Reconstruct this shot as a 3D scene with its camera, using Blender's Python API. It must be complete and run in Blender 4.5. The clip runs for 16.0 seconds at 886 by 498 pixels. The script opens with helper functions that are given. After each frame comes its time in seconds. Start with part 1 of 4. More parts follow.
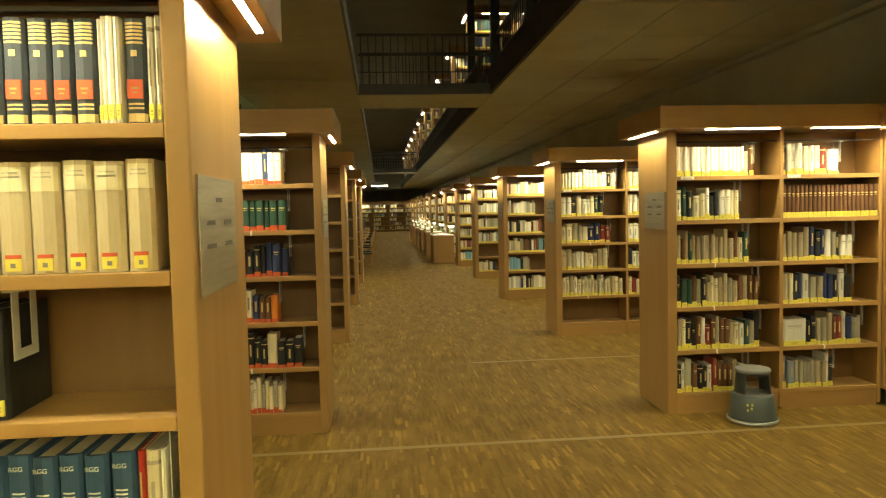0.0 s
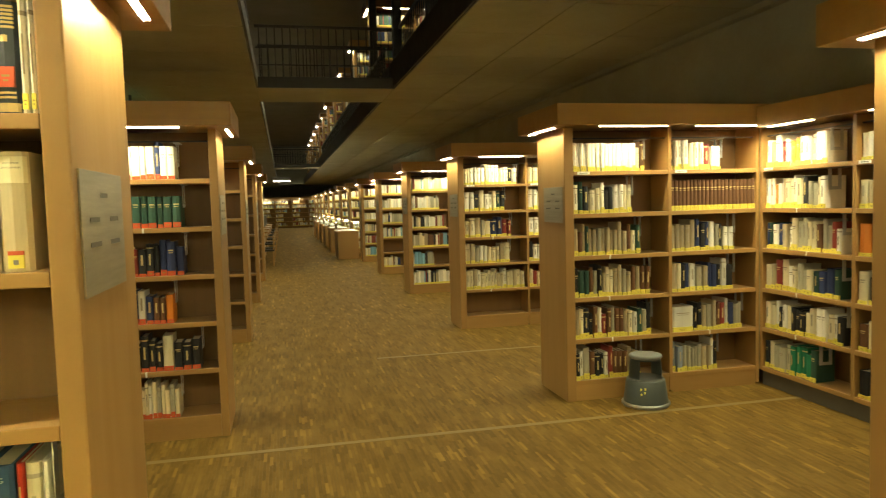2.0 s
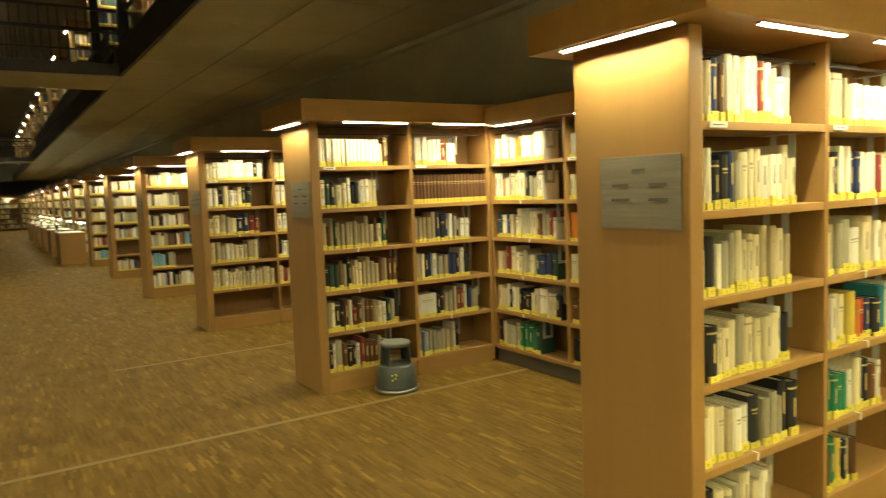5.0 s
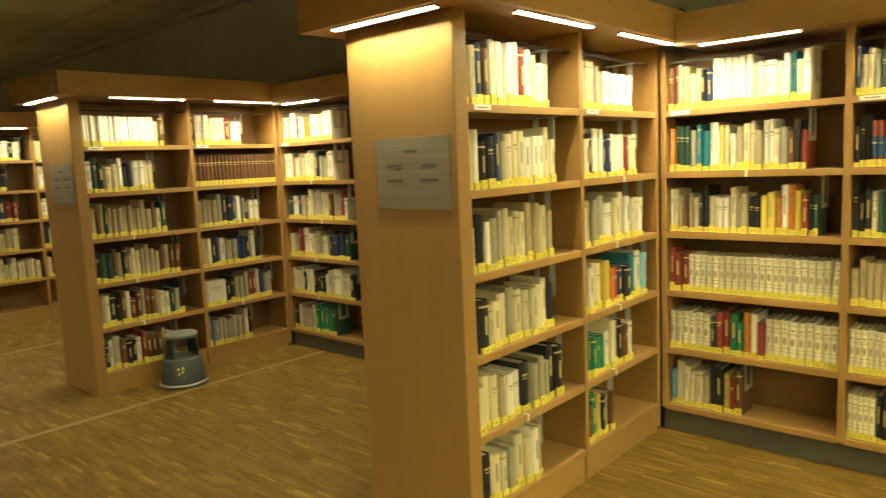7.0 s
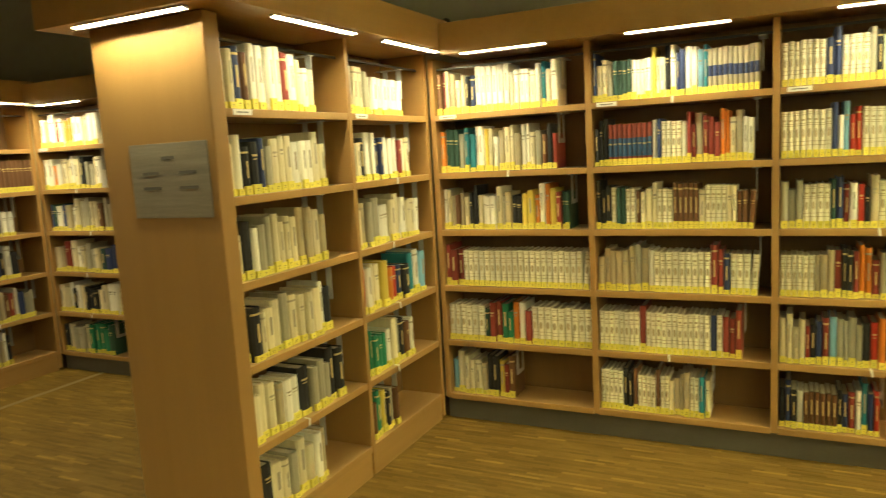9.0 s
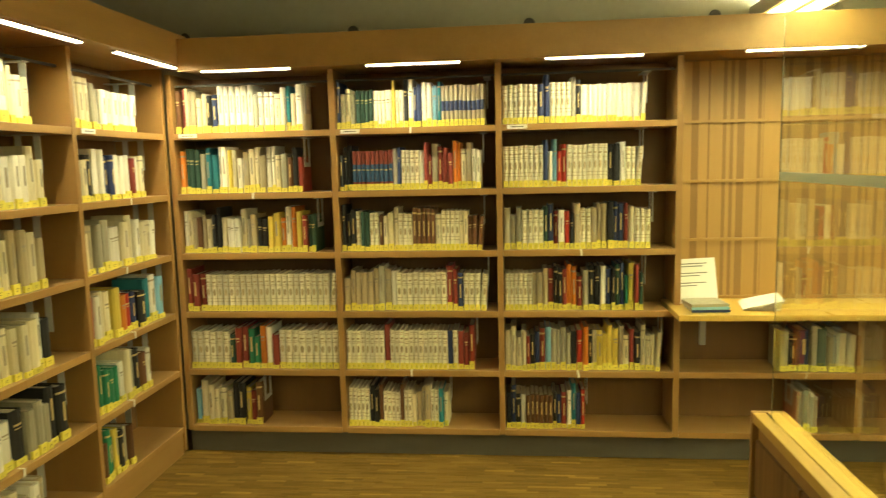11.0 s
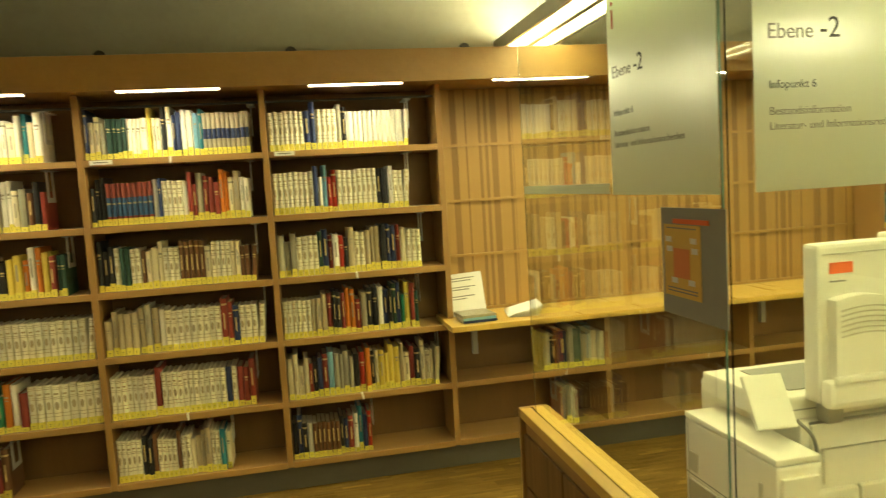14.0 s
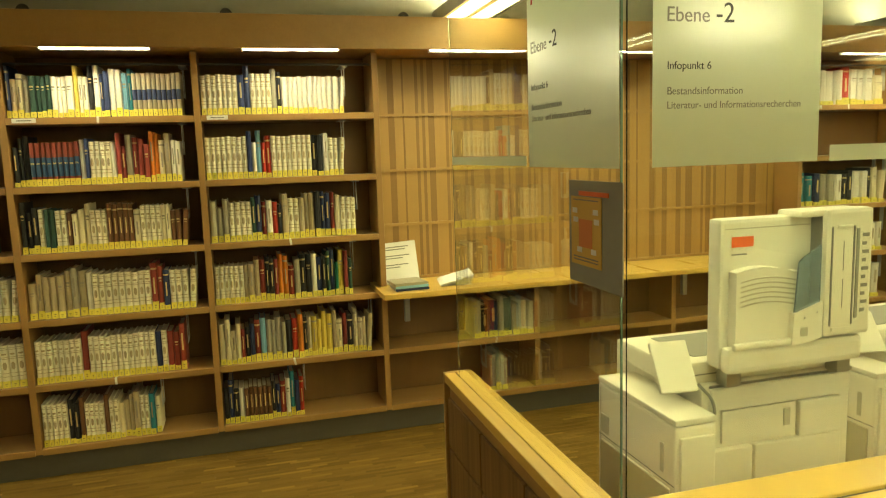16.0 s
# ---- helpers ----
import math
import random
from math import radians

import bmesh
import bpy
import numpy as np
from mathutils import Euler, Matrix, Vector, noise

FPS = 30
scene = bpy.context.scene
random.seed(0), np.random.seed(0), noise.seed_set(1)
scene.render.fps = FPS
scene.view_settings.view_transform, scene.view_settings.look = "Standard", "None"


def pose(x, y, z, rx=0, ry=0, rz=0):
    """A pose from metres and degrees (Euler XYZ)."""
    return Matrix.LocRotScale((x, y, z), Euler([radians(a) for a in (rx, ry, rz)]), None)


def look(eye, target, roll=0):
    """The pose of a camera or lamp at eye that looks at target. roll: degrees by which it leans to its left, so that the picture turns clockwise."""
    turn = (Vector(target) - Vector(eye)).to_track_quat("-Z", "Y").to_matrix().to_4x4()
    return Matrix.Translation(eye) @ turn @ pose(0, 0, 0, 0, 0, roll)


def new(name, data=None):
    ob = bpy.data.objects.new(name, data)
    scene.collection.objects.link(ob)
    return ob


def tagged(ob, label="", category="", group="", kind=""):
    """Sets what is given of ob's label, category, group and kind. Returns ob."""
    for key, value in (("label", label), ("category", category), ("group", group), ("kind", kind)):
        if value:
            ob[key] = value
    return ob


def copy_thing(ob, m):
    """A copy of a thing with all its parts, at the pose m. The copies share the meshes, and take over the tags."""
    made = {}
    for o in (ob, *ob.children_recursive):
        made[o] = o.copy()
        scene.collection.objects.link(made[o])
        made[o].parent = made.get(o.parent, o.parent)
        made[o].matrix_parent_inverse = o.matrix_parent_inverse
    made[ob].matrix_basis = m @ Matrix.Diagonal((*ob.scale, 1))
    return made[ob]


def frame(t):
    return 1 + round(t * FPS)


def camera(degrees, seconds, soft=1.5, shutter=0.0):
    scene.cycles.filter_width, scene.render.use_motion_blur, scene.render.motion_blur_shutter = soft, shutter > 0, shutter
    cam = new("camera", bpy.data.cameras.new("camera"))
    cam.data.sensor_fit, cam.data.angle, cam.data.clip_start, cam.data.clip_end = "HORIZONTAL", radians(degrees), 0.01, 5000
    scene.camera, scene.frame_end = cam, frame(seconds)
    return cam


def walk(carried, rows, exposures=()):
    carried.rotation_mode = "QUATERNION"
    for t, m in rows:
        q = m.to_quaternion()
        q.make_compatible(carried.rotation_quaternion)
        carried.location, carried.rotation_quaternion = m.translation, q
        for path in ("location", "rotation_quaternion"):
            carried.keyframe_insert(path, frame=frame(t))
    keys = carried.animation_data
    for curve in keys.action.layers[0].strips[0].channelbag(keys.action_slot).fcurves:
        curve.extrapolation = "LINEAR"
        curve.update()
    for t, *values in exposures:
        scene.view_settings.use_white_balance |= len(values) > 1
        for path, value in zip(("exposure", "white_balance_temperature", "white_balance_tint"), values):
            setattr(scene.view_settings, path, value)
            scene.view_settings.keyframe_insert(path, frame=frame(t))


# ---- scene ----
cam = camera(64.1, 16.0, soft=1.1, shutter=0.6)
PATH = [
    (0, (-0.010, 0.312, 1.702), (0.164, 2.302, 1.590), -1.3),
    (0.5, (-0.007, 0.316, 1.700), (0.215, 2.301, 1.586), -1.4),
    (1, (-0.000, 0.318, 1.700), (0.285, 2.294, 1.581), -1.5),
    (1.5, (0.003, 0.315, 1.699), (0.364, 2.279, 1.573), -1.7),
    (2, (0.003, 0.310, 1.700), (0.440, 2.258, 1.568), -1.6),
    (2.5, (-0.002, 0.302, 1.699), (0.502, 2.233, 1.567), -1.6),
    (3, (-0.002, 0.316, 1.691), (0.599, 2.218, 1.556), -2.0),
    (5.5, (0.003, 0.257, 1.696), (1.190, 1.855, 1.509), -2.1),
    (6, (0.049, 0.255, 1.694), (1.340, 1.768, 1.482), -2.0),
    (6.5, (0.101, 0.252, 1.693), (1.488, 1.674, 1.458), -2.2),
    (7, (0.114, 0.210, 1.699), (1.593, 1.533, 1.450), -2.6),
    (7.5, (0.139, 0.161, 1.706), (1.701, 1.381, 1.441), -2.9),
    (8, (0.166, 0.108, 1.701), (1.809, 1.217, 1.435), -3.2),
    (8.5, (0.168, 0.072, 1.701), (1.879, 1.072, 1.430), -3.0),
    (9, (0.177, 0.053, 1.704), (1.952, 0.932, 1.431), -3.3),
    (9.5, (0.175, 0.070, 1.708), (2.020, 0.793, 1.436), -3.5),
    (10, (0.124, 0.066, 1.727), (2.037, 0.576, 1.443), -2.6),
    (12.5, (0.122, -0.054, 1.697), (2.115, -0.108, 1.542), -2.0),
    (13, (0.133, -0.068, 1.698), (2.121, -0.224, 1.538), -2.3),
    (13.5, (0.124, -0.051, 1.697), (2.100, -0.320, 1.539), -2.5),
    (14, (0.091, -0.030, 1.678), (2.044, -0.424, 1.500), -3.5),
    (14.5, (0.066, -0.036, 1.676), (1.991, -0.538, 1.469), -3.1),
    (15, (0.049, -0.050, 1.674), (1.956, -0.610, 1.450), -2.2),
    (15.5, (0.008, -0.088, 1.661), (1.919, -0.632, 1.430), -1.3),
    (16, (0.013, -0.099, 1.668), (1.923, -0.628, 1.403), -1.9),
]
walk(cam, [(t, look(eye, target, roll)) for t, eye, target, roll in PATH], [(0.0, 0.93), (3.0, 0.88), (6.0, 0.74), (9.0, 0.38), (12.5, 0.12), (14.0, -0.04), (16.0, -0.16)])

# ---- world and exposure ----
world = bpy.data.worlds.new("world")
scene.world = world
world.use_nodes = True
world.node_tree.nodes["Background"].inputs["Color"].default_value = (0.9, 0.8, 0.6, 1)
world.node_tree.nodes["Background"].inputs["Strength"].default_value = 0.02

TUBE = 215.0       # shelf tubes
PENDANT = 19.5     # hanging office luminaires, including the unseen added ones
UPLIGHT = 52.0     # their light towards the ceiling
WARM = (1.0, 0.93, 0.57)


# ---- materials ----
def mat(name, color, rough=0.5, metal=0.0, noise=0.0, scale=(5, 5, 5), bump=0.0, second=None, fine=60.0,
        island=0.0, obj=0.0, spec=0.5, coat=0.0, flecks=False):
    """A surface with stretched large-scale variation, fine grain, relief and per-piece variation."""
    m = bpy.data.materials.new(name)
    m.use_nodes = True
    nt = m.node_tree
    b = nt.nodes["Principled BSDF"]
    b.inputs["Roughness"].default_value = rough
    b.inputs["Metallic"].default_value = metal
    b.inputs["Specular IOR Level"].default_value = spec
    b.inputs["Coat Weight"].default_value = coat
    b.inputs["Base Color"].default_value = (*color, 1)
    if noise or island or obj:
        tc = nt.nodes.new("ShaderNodeTexCoord")
        mp = nt.nodes.new("ShaderNodeMapping")
        mp.inputs["Scale"].default_value = scale
        nt.links.new(tc.outputs["Object"], mp.inputs["Vector"])
        n1 = nt.nodes.new("ShaderNodeTexNoise")
        n1.inputs["Scale"].default_value = 1.0
        n1.inputs["Detail"].default_value = 6
        n1.inputs["Roughness"].default_value = 0.65
        nt.links.new(mp.outputs["Vector"], n1.inputs["Vector"])
        n2 = nt.nodes.new("ShaderNodeTexNoise")
        n2.inputs["Scale"].default_value = fine
        n2.inputs["Detail"].default_value = 3
        nt.links.new(tc.outputs["Object"], n2.inputs["Vector"])
        mix = nt.nodes.new("ShaderNodeMix")
        mix.data_type = "RGBA"
        sec = second or tuple(c * 0.6 for c in color)
        mix.inputs[6].default_value = (*color, 1)
        mix.inputs[7].default_value = (*sec, 1)
        ramp = nt.nodes.new("ShaderNodeMapRange")
        ramp.inputs["From Min"].default_value = 0.3
        ramp.inputs["From Max"].default_value = 0.72
        ramp.inputs["To Max"].default_value = noise
        nt.links.new(n1.outputs["Fac"], ramp.inputs["Value"])
        nt.links.new(ramp.outputs["Result"], mix.inputs[0])
        hsv = nt.nodes.new("ShaderNodeHueSaturation")
        nt.links.new(mix.outputs[2], hsv.inputs["Color"])
        val = nt.nodes.new("ShaderNodeMapRange")
        val.inputs["To Min"].default_value = 1 - 0.12 * noise
        val.inputs["To Max"].default_value = 1 + 0.12 * noise
        nt.links.new(n2.outputs["Fac"], val.inputs["Value"])
        last = val.outputs["Result"]
        for amount, kind in ((island, "ShaderNodeNewGeometry"), (obj, "ShaderNodeObjectInfo")):
            if amount:
                src = nt.nodes.new(kind)
                out = src.outputs["Random Per Island"] if kind == "ShaderNodeNewGeometry" else src.outputs["Random"]
                if flecks:
                    r = nt.nodes.new("ShaderNodeValToRGB")
                    el = r.color_ramp.elements
                    el[0].color, el[1].color = (0.74, 0.74, 0.74, 1), (1.5, 1.5, 1.5, 1)
                    for at, v in ((0.3, 0.9), (0.85, 1.0), (0.95, 1.2)):
                        el.new(at).color = (v, v, v, 1)
                    nt.links.new(out, r.inputs["Fac"])
                else:
                    r = nt.nodes.new("ShaderNodeMapRange")
                    r.inputs["To Min"].default_value = 1 - amount
                    r.inputs["To Max"].default_value = 1 + amount
                    nt.links.new(out, r.inputs["Value"])
                mul = nt.nodes.new("ShaderNodeMath")
                mul.operation = "MULTIPLY"
                nt.links.new(last, mul.inputs[0])
                nt.links.new(r.outputs["Color" if flecks else "Result"], mul.inputs[1])
                last = mul.outputs[0]
        nt.links.new(last, hsv.inputs["Value"])
        nt.links.new(hsv.outputs["Color"], b.inputs["Base Color"])
        rr = nt.nodes.new("ShaderNodeMapRange")
        rr.inputs["To Min"].default_value = max(0.02, rough - 0.1)
        rr.inputs["To Max"].default_value = min(1, rough + 0.1)
        nt.links.new(n1.outputs["Fac"], rr.inputs["Value"])
        nt.links.new(rr.outputs["Result"], b.inputs["Roughness"])
        if bump:
            bp = nt.nodes.new("ShaderNodeBump")
            bp.inputs["Strength"].default_value = bump
            bp.inputs["Distance"].default_value = 0.004
            nt.links.new(n2.outputs["Fac"], bp.inputs["Height"])
            nt.links.new(bp.outputs["Normal"], b.inputs["Normal"])
    return m


def glow(name, color, strength):
    m = bpy.data.materials.new(name)
    m.use_nodes = True
    b = m.node_tree.nodes["Principled BSDF"]
    b.inputs["Base Color"].default_value = (0.8, 0.8, 0.8, 1)
    b.inputs["Emission Color"].default_value = (*color, 1)
    b.inputs["Emission Strength"].default_value = strength
    return m


def glass(name, tint, rough=0.0, frost=0.0):
    m = bpy.data.materials.new(name)
    m.use_nodes = True
    b = m.node_tree.nodes["Principled BSDF"]
    b.inputs["Base Color"].default_value = (*tint, 1)
    b.inputs["Roughness"].default_value = rough
    b.inputs["Transmission Weight"].default_value = 1 - frost
    b.inputs["IOR"].default_value = 1.45
    return m


WOOD = mat("beech_veneer", (0.35, 0.197, 0.060), 0.42, noise=0.25, scale=(11, 11, 0.7), bump=0.05, second=(0.25, 0.135, 0.04), fine=90, obj=0.04)
WOOD_H = mat("beech_board", (0.395, 0.225, 0.070), 0.4, noise=0.45, scale=(0.9, 14, 14), bump=0.05, second=(0.30, 0.165, 0.052), fine=90, obj=0.05)
# back panels: beech darkened in its colour for the shade inside the bays
WOOD_BACK = mat("beech_back_shaded", (0.21, 0.11, 0.032), 0.5, noise=0.4, scale=(10, 10, 0.8), bump=0.05, fine=90)
WOOD_TOP = mat("oak_counter", (0.62, 0.40, 0.085), 0.3, noise=0.45, scale=(1.2, 16, 16), bump=0.04, second=(0.50, 0.30, 0.06), fine=120)
WOOD_PANEL = mat("acoustic_panel", (0.41, 0.24, 0.066), 0.45, noise=0.3, scale=(12, 12, 0.8), bump=0.05, fine=80)
PERF = mat("perforation", (0.27, 0.15, 0.043), 0.55, noise=0.3, fine=200)
nt_ = PERF.node_tree
vor = nt_.nodes.new("ShaderNodeTexVoronoi")
vor.inputs["Scale"].default_value = 62.0
vor.inputs["Randomness"].default_value = 0.0
dot = nt_.nodes.new("ShaderNodeMapRange")
dot.inputs["From Min"].default_value, dot.inputs["From Max"].default_value = 0.34, 0.44
mixd = nt_.nodes.new("ShaderNodeMix")
mixd.data_type = "RGBA"
mixd.inputs[6].default_value, mixd.inputs[7].default_value = (0.07, 0.035, 0.012, 1), (0.25, 0.138, 0.04, 1)
tcd = nt_.nodes.new("ShaderNodeTexCoord")
nt_.links.new(tcd.outputs["Object"], vor.inputs["Vector"])
nt_.links.new(vor.outputs["Distance"], dot.inputs["Value"])
nt_.links.new(dot.outputs["Result"], mixd.inputs[0])
nt_.links.new(mixd.outputs[2], nt_.nodes["Principled BSDF"].inputs["Base Color"])
WOOD_DARK = mat("dark_slats", (0.20, 0.105, 0.03), 0.5, noise=0.9, scale=(45, 45, 0.5), bump=0.1, second=(0.10, 0.05, 0.014), fine=120)
PLINTH = mat("grey_plinth", (0.11, 0.098, 0.075), 0.5, noise=0.5, scale=(3, 3, 9), bump=0.1)
CONCRETE = mat("concrete", (0.31, 0.295, 0.215), 0.8, noise=0.55, scale=(0.9, 0.9, 1.6), bump=0.25, second=(0.20, 0.185, 0.13), fine=24)
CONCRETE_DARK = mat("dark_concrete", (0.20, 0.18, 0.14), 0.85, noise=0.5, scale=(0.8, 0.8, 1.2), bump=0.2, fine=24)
JOINT = mat("joint", (0.07, 0.06, 0.05), 0.9)
OAK_FLOOR = mat("oak_strip", (0.215, 0.127, 0.026), 0.66, noise=0.75, scale=(7, 2.2, 7), bump=0.06, second=(0.125, 0.07, 0.013), fine=180, island=0.42, flecks=True, spec=0.09)
OAK_PIECE = mat("oak_piece", (0.215, 0.127, 0.026), 0.66, noise=0.75, scale=(7, 2.2, 7), bump=0.06, second=(0.125, 0.07, 0.013), fine=180, obj=0.42, flecks=True, spec=0.09)
OAK_BASE = mat("oak_base", (0.09, 0.05, 0.02), 0.7, noise=0.4)
INLAY = mat("floor_inlay", (0.225, 0.145, 0.038), 0.6, noise=0.6, scale=(3, 30, 30), fine=120)
STEEL = mat("steel", (0.42, 0.42, 0.40), 0.35, metal=0.8, noise=0.3, fine=150)
SIGN = mat("brushed_sign", (0.36, 0.325, 0.25), 0.35, metal=0.5, noise=0.8, scale=(2, 2, 30), bump=0.04, fine=120)
INK = mat("ink", (0.05, 0.05, 0.05), 0.6)
INK_SOFT = mat("grey_print", (0.22, 0.21, 0.19), 0.6)
INK_SIGN = mat("sign_print", (0.12, 0.11, 0.09), 0.7)
PRINT_LIGHT = mat("faded_print", (0.36, 0.31, 0.22), 0.7)
RAIL = mat("dark_rail", (0.035, 0.03, 0.025), 0.5, noise=0.4)
PAPER = mat("paper", (0.82, 0.80, 0.74), 0.7, noise=0.15, fine=80)
PAGES = mat("book_pages", (0.62, 0.54, 0.38), 0.9, noise=0.4, scale=(4, 80, 4), fine=200, obj=0.15)
YELLOW = mat("yellow_label", (0.78, 0.68, 0.10), 0.55, noise=0.25, fine=120, obj=0.1)
RED_LABEL = mat("red_label", (0.62, 0.10, 0.03), 0.55, noise=0.25, fine=120, obj=0.1)
GOLD = mat("gold_print", (0.62, 0.47, 0.20), 0.45, metal=0.2)
BEIGE = mat("beige_print", (0.50, 0.40, 0.22), 0.7)
STOOL = mat("stool_paint", (0.075, 0.09, 0.085), 0.4, noise=0.4, scale=(8, 8, 8), fine=100, bump=0.05)
RUBBER = mat("rubber_pad", (0.19, 0.19, 0.17), 0.7, noise=0.5, fine=150, bump=0.2)
PLASTIC = mat("copier_plastic", (0.74, 0.695, 0.59), 0.4, noise=0.2, scale=(3, 3, 3), fine=160, bump=0.03)
PLASTIC_D = mat("copier_shade", (0.44, 0.41, 0.32), 0.5, noise=0.2, fine=160, bump=0.03)
BLUEISH = glass("blue_tray", (0.52, 0.66, 0.76), 0.12, 0.18)
ORANGE = mat("orange_print", (0.75, 0.13, 0.03), 0.5)
MAPYEL = mat("map_yellow", (0.72, 0.46, 0.10), 0.6, noise=0.2)
GREYCARD = mat("grey_card", (0.27, 0.265, 0.23), 0.6, noise=0.2)
GLASS = glass("clear_glass", (0.93, 0.98, 0.94))
EDGE = glass("glass_edge", (0.30, 0.48, 0.38), 0.1, 0.4)
FROST = glass("frosted_film", (0.55, 0.58, 0.46), 0.28, 0.28)
TUBE_MAT = glow("tube_glow", WARM, TUBE)
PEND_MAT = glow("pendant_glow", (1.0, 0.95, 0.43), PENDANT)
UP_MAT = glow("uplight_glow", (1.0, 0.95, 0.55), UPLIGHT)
CASE_GLOW = glow("case_glow", (1.0, 0.88, 0.55), 14.0)
SPOT_GLOW = glow("spot_glow", (1.0, 0.9, 0.7), 6.0)
EXIT_GLOW = glow("exit_glow", (0.1, 0.7, 0.35), 0.7)
SUPPORT = mat("support_steel", (0.60, 0.60, 0.56), 0.4, metal=0.3, noise=0.2)
ALU = mat("aluminium", (0.40, 0.39, 0.36), 0.35, metal=0.7, noise=0.2)

# cloth, leather and paper spines
SPINES = {
    "w": (0.86, 0.82, 0.69), "c": (0.76, 0.67, 0.43), "t": (0.48, 0.39, 0.23), "y": (0.75, 0.58, 0.10),
    "g": (0.035, 0.085, 0.06), "G": (0.03, 0.24, 0.12), "b": (0.035, 0.05, 0.13), "B": (0.04, 0.11, 0.24),
    "l": (0.22, 0.46, 0.62), "T": (0.03, 0.21, 0.26), "k": (0.025, 0.025, 0.025), "n": (0.17, 0.08, 0.035),
    "r": (0.50, 0.045, 0.025), "R": (0.28, 0.05, 0.035), "o": (0.68, 0.22, 0.03), "e": (0.43, 0.395, 0.28),
    "s": (0.88, 0.82, 0.60), "d": (0.45, 0.38, 0.25), "m": (0.24, 0.05, 0.03), "D": (0.06, 0.07, 0.085),
    "v": (0.60, 0.49, 0.30), "q": (0.04, 0.09, 0.17), "W": (0.80, 0.77, 0.66), "L": (0.24, 0.28, 0.34),
}
SPINE_MATS = {k: mat("spine_" + k + ("_dark" if k.isupper() else ""), c, 0.55, noise=0.35, scale=(9, 9, 3), bump=0.08, fine=140, obj=0.14, island=0.16, spec=0.3) for k, c in SPINES.items()}
SPINE_ISLAND = {k: mat("cover_" + k, SPINES[k], 0.6, noise=0.3, scale=(9, 9, 3), fine=120, island=0.25) for k in "wctgbknRelo"}


# ---- mesh helpers ----
def box(bm, x0, x1, y0, y1, z0, z1, mi=0, bevel=0.0):
    vs = [bm.verts.new(p) for p in ((x0, y0, z0), (x1, y0, z0), (x1, y1, z0), (x0, y1, z0),
                                    (x0, y0, z1), (x1, y0, z1), (x1, y1, z1), (x0, y1, z1))]
    fs = [bm.faces.new([vs[i] for i in q]) for q in ((0, 3, 2, 1), (4, 5, 6, 7), (0, 1, 5, 4), (1, 2, 6, 5), (2, 3, 7, 6), (3, 0, 4, 7))]
    for f in fs:
        f.material_index = mi
    if bevel:
        es = list({e for f in fs for e in f.edges})
        r = bmesh.ops.bevel(bm, geom=es, offset=bevel, segments=2, profile=0.6, affect="EDGES")
        for f in r["faces"]:
            f.material_index = mi
    return vs


def ring(bm, profile, n=32, mi=0, cx=0.0, cy=0.0, cap=True):
    """A turned shape from (radius, height) pairs."""
    loops = []
    for r, z in profile:
        loops.append([bm.verts.new((cx + r * math.cos(2 * math.pi * i / n), cy + r * math.sin(2 * math.pi * i / n), z)) for i in range(n)])
    for a, b in zip(loops, loops[1:]):
        for i in range(n):
            f = bm.faces.new((a[i], a[(i + 1) % n], b[(i + 1) % n], b[i]))
            f.material_index, f.smooth = mi, True
    if cap:
        bm.faces.new(loops[-1]).material_index = mi
        bm.faces.new(list(reversed(loops[0]))).material_index = mi


def mesh(name, bm, *mats):
    me = bpy.data.meshes.new(name)
    bmesh.ops.recalc_face_normals(bm, faces=bm.faces)
    bm.to_mesh(me)
    bm.free()
    for m in mats:
        me.materials.append(m)
    return me


def part(name, bm, material, parent=None, label="", m=None):
    me = mesh(name, bm, *(material if isinstance(material, (list, tuple)) else (material,)))
    ob = new(name, me)
    if parent:
        ob.parent = parent
    if m:
        ob.matrix_basis = m
    if label:
        ob["label"] = label
    return ob


def slab(name, x0, x1, y0, y1, z0, z1, material, parent=None, label="", bevel=0.0):
    bm = bmesh.new()
    box(bm, x0, x1, y0, y1, z0, z1, 0, bevel)
    return part(name, bm, material, parent, label)


def share(name, me, parent, m=None):
    ob = new(name, me)
    ob.parent = parent
    if m:
        ob.matrix_basis = m
    return ob


def thing(name, label, category, group="", kind="", m=None):
    ob = tagged(new(name), label, category, group, kind)
    if m:
        ob.matrix_basis = m
    return ob


# ---- large structure ----
WALL_X, CEIL = 4.49, 3.465
tagged(slab("floor", -9, WALL_X, -8, 64, -0.2, -0.012, OAK_BASE), "dark industrial oak parquet floor", "floor", kind="structure")
tagged(slab("wall_east", WALL_X, WALL_X + 0.3, -8, 64, -0.2, CEIL + 3.6, CONCRETE), "bare board-marked concrete wall behind the bookcases", "wall", kind="structure")
tagged(slab("wall_west", -9.3, -9, -8, 64, -0.2, CEIL + 3.6, CONCRETE), "bare concrete wall", "wall", kind="structure")
tagged(slab("wall_south", -9.3, WALL_X + 0.3, -8.3, -8, -0.2, CEIL + 3.6, CONCRETE), "bare concrete wall", "wall", kind="structure")
tagged(slab("wall_north", -9.3, WALL_X + 0.3, 64, 64.3, -0.2, CEIL + 3.6, CONCRETE), "bare concrete wall at the aisle's end", "wall", kind="structure")


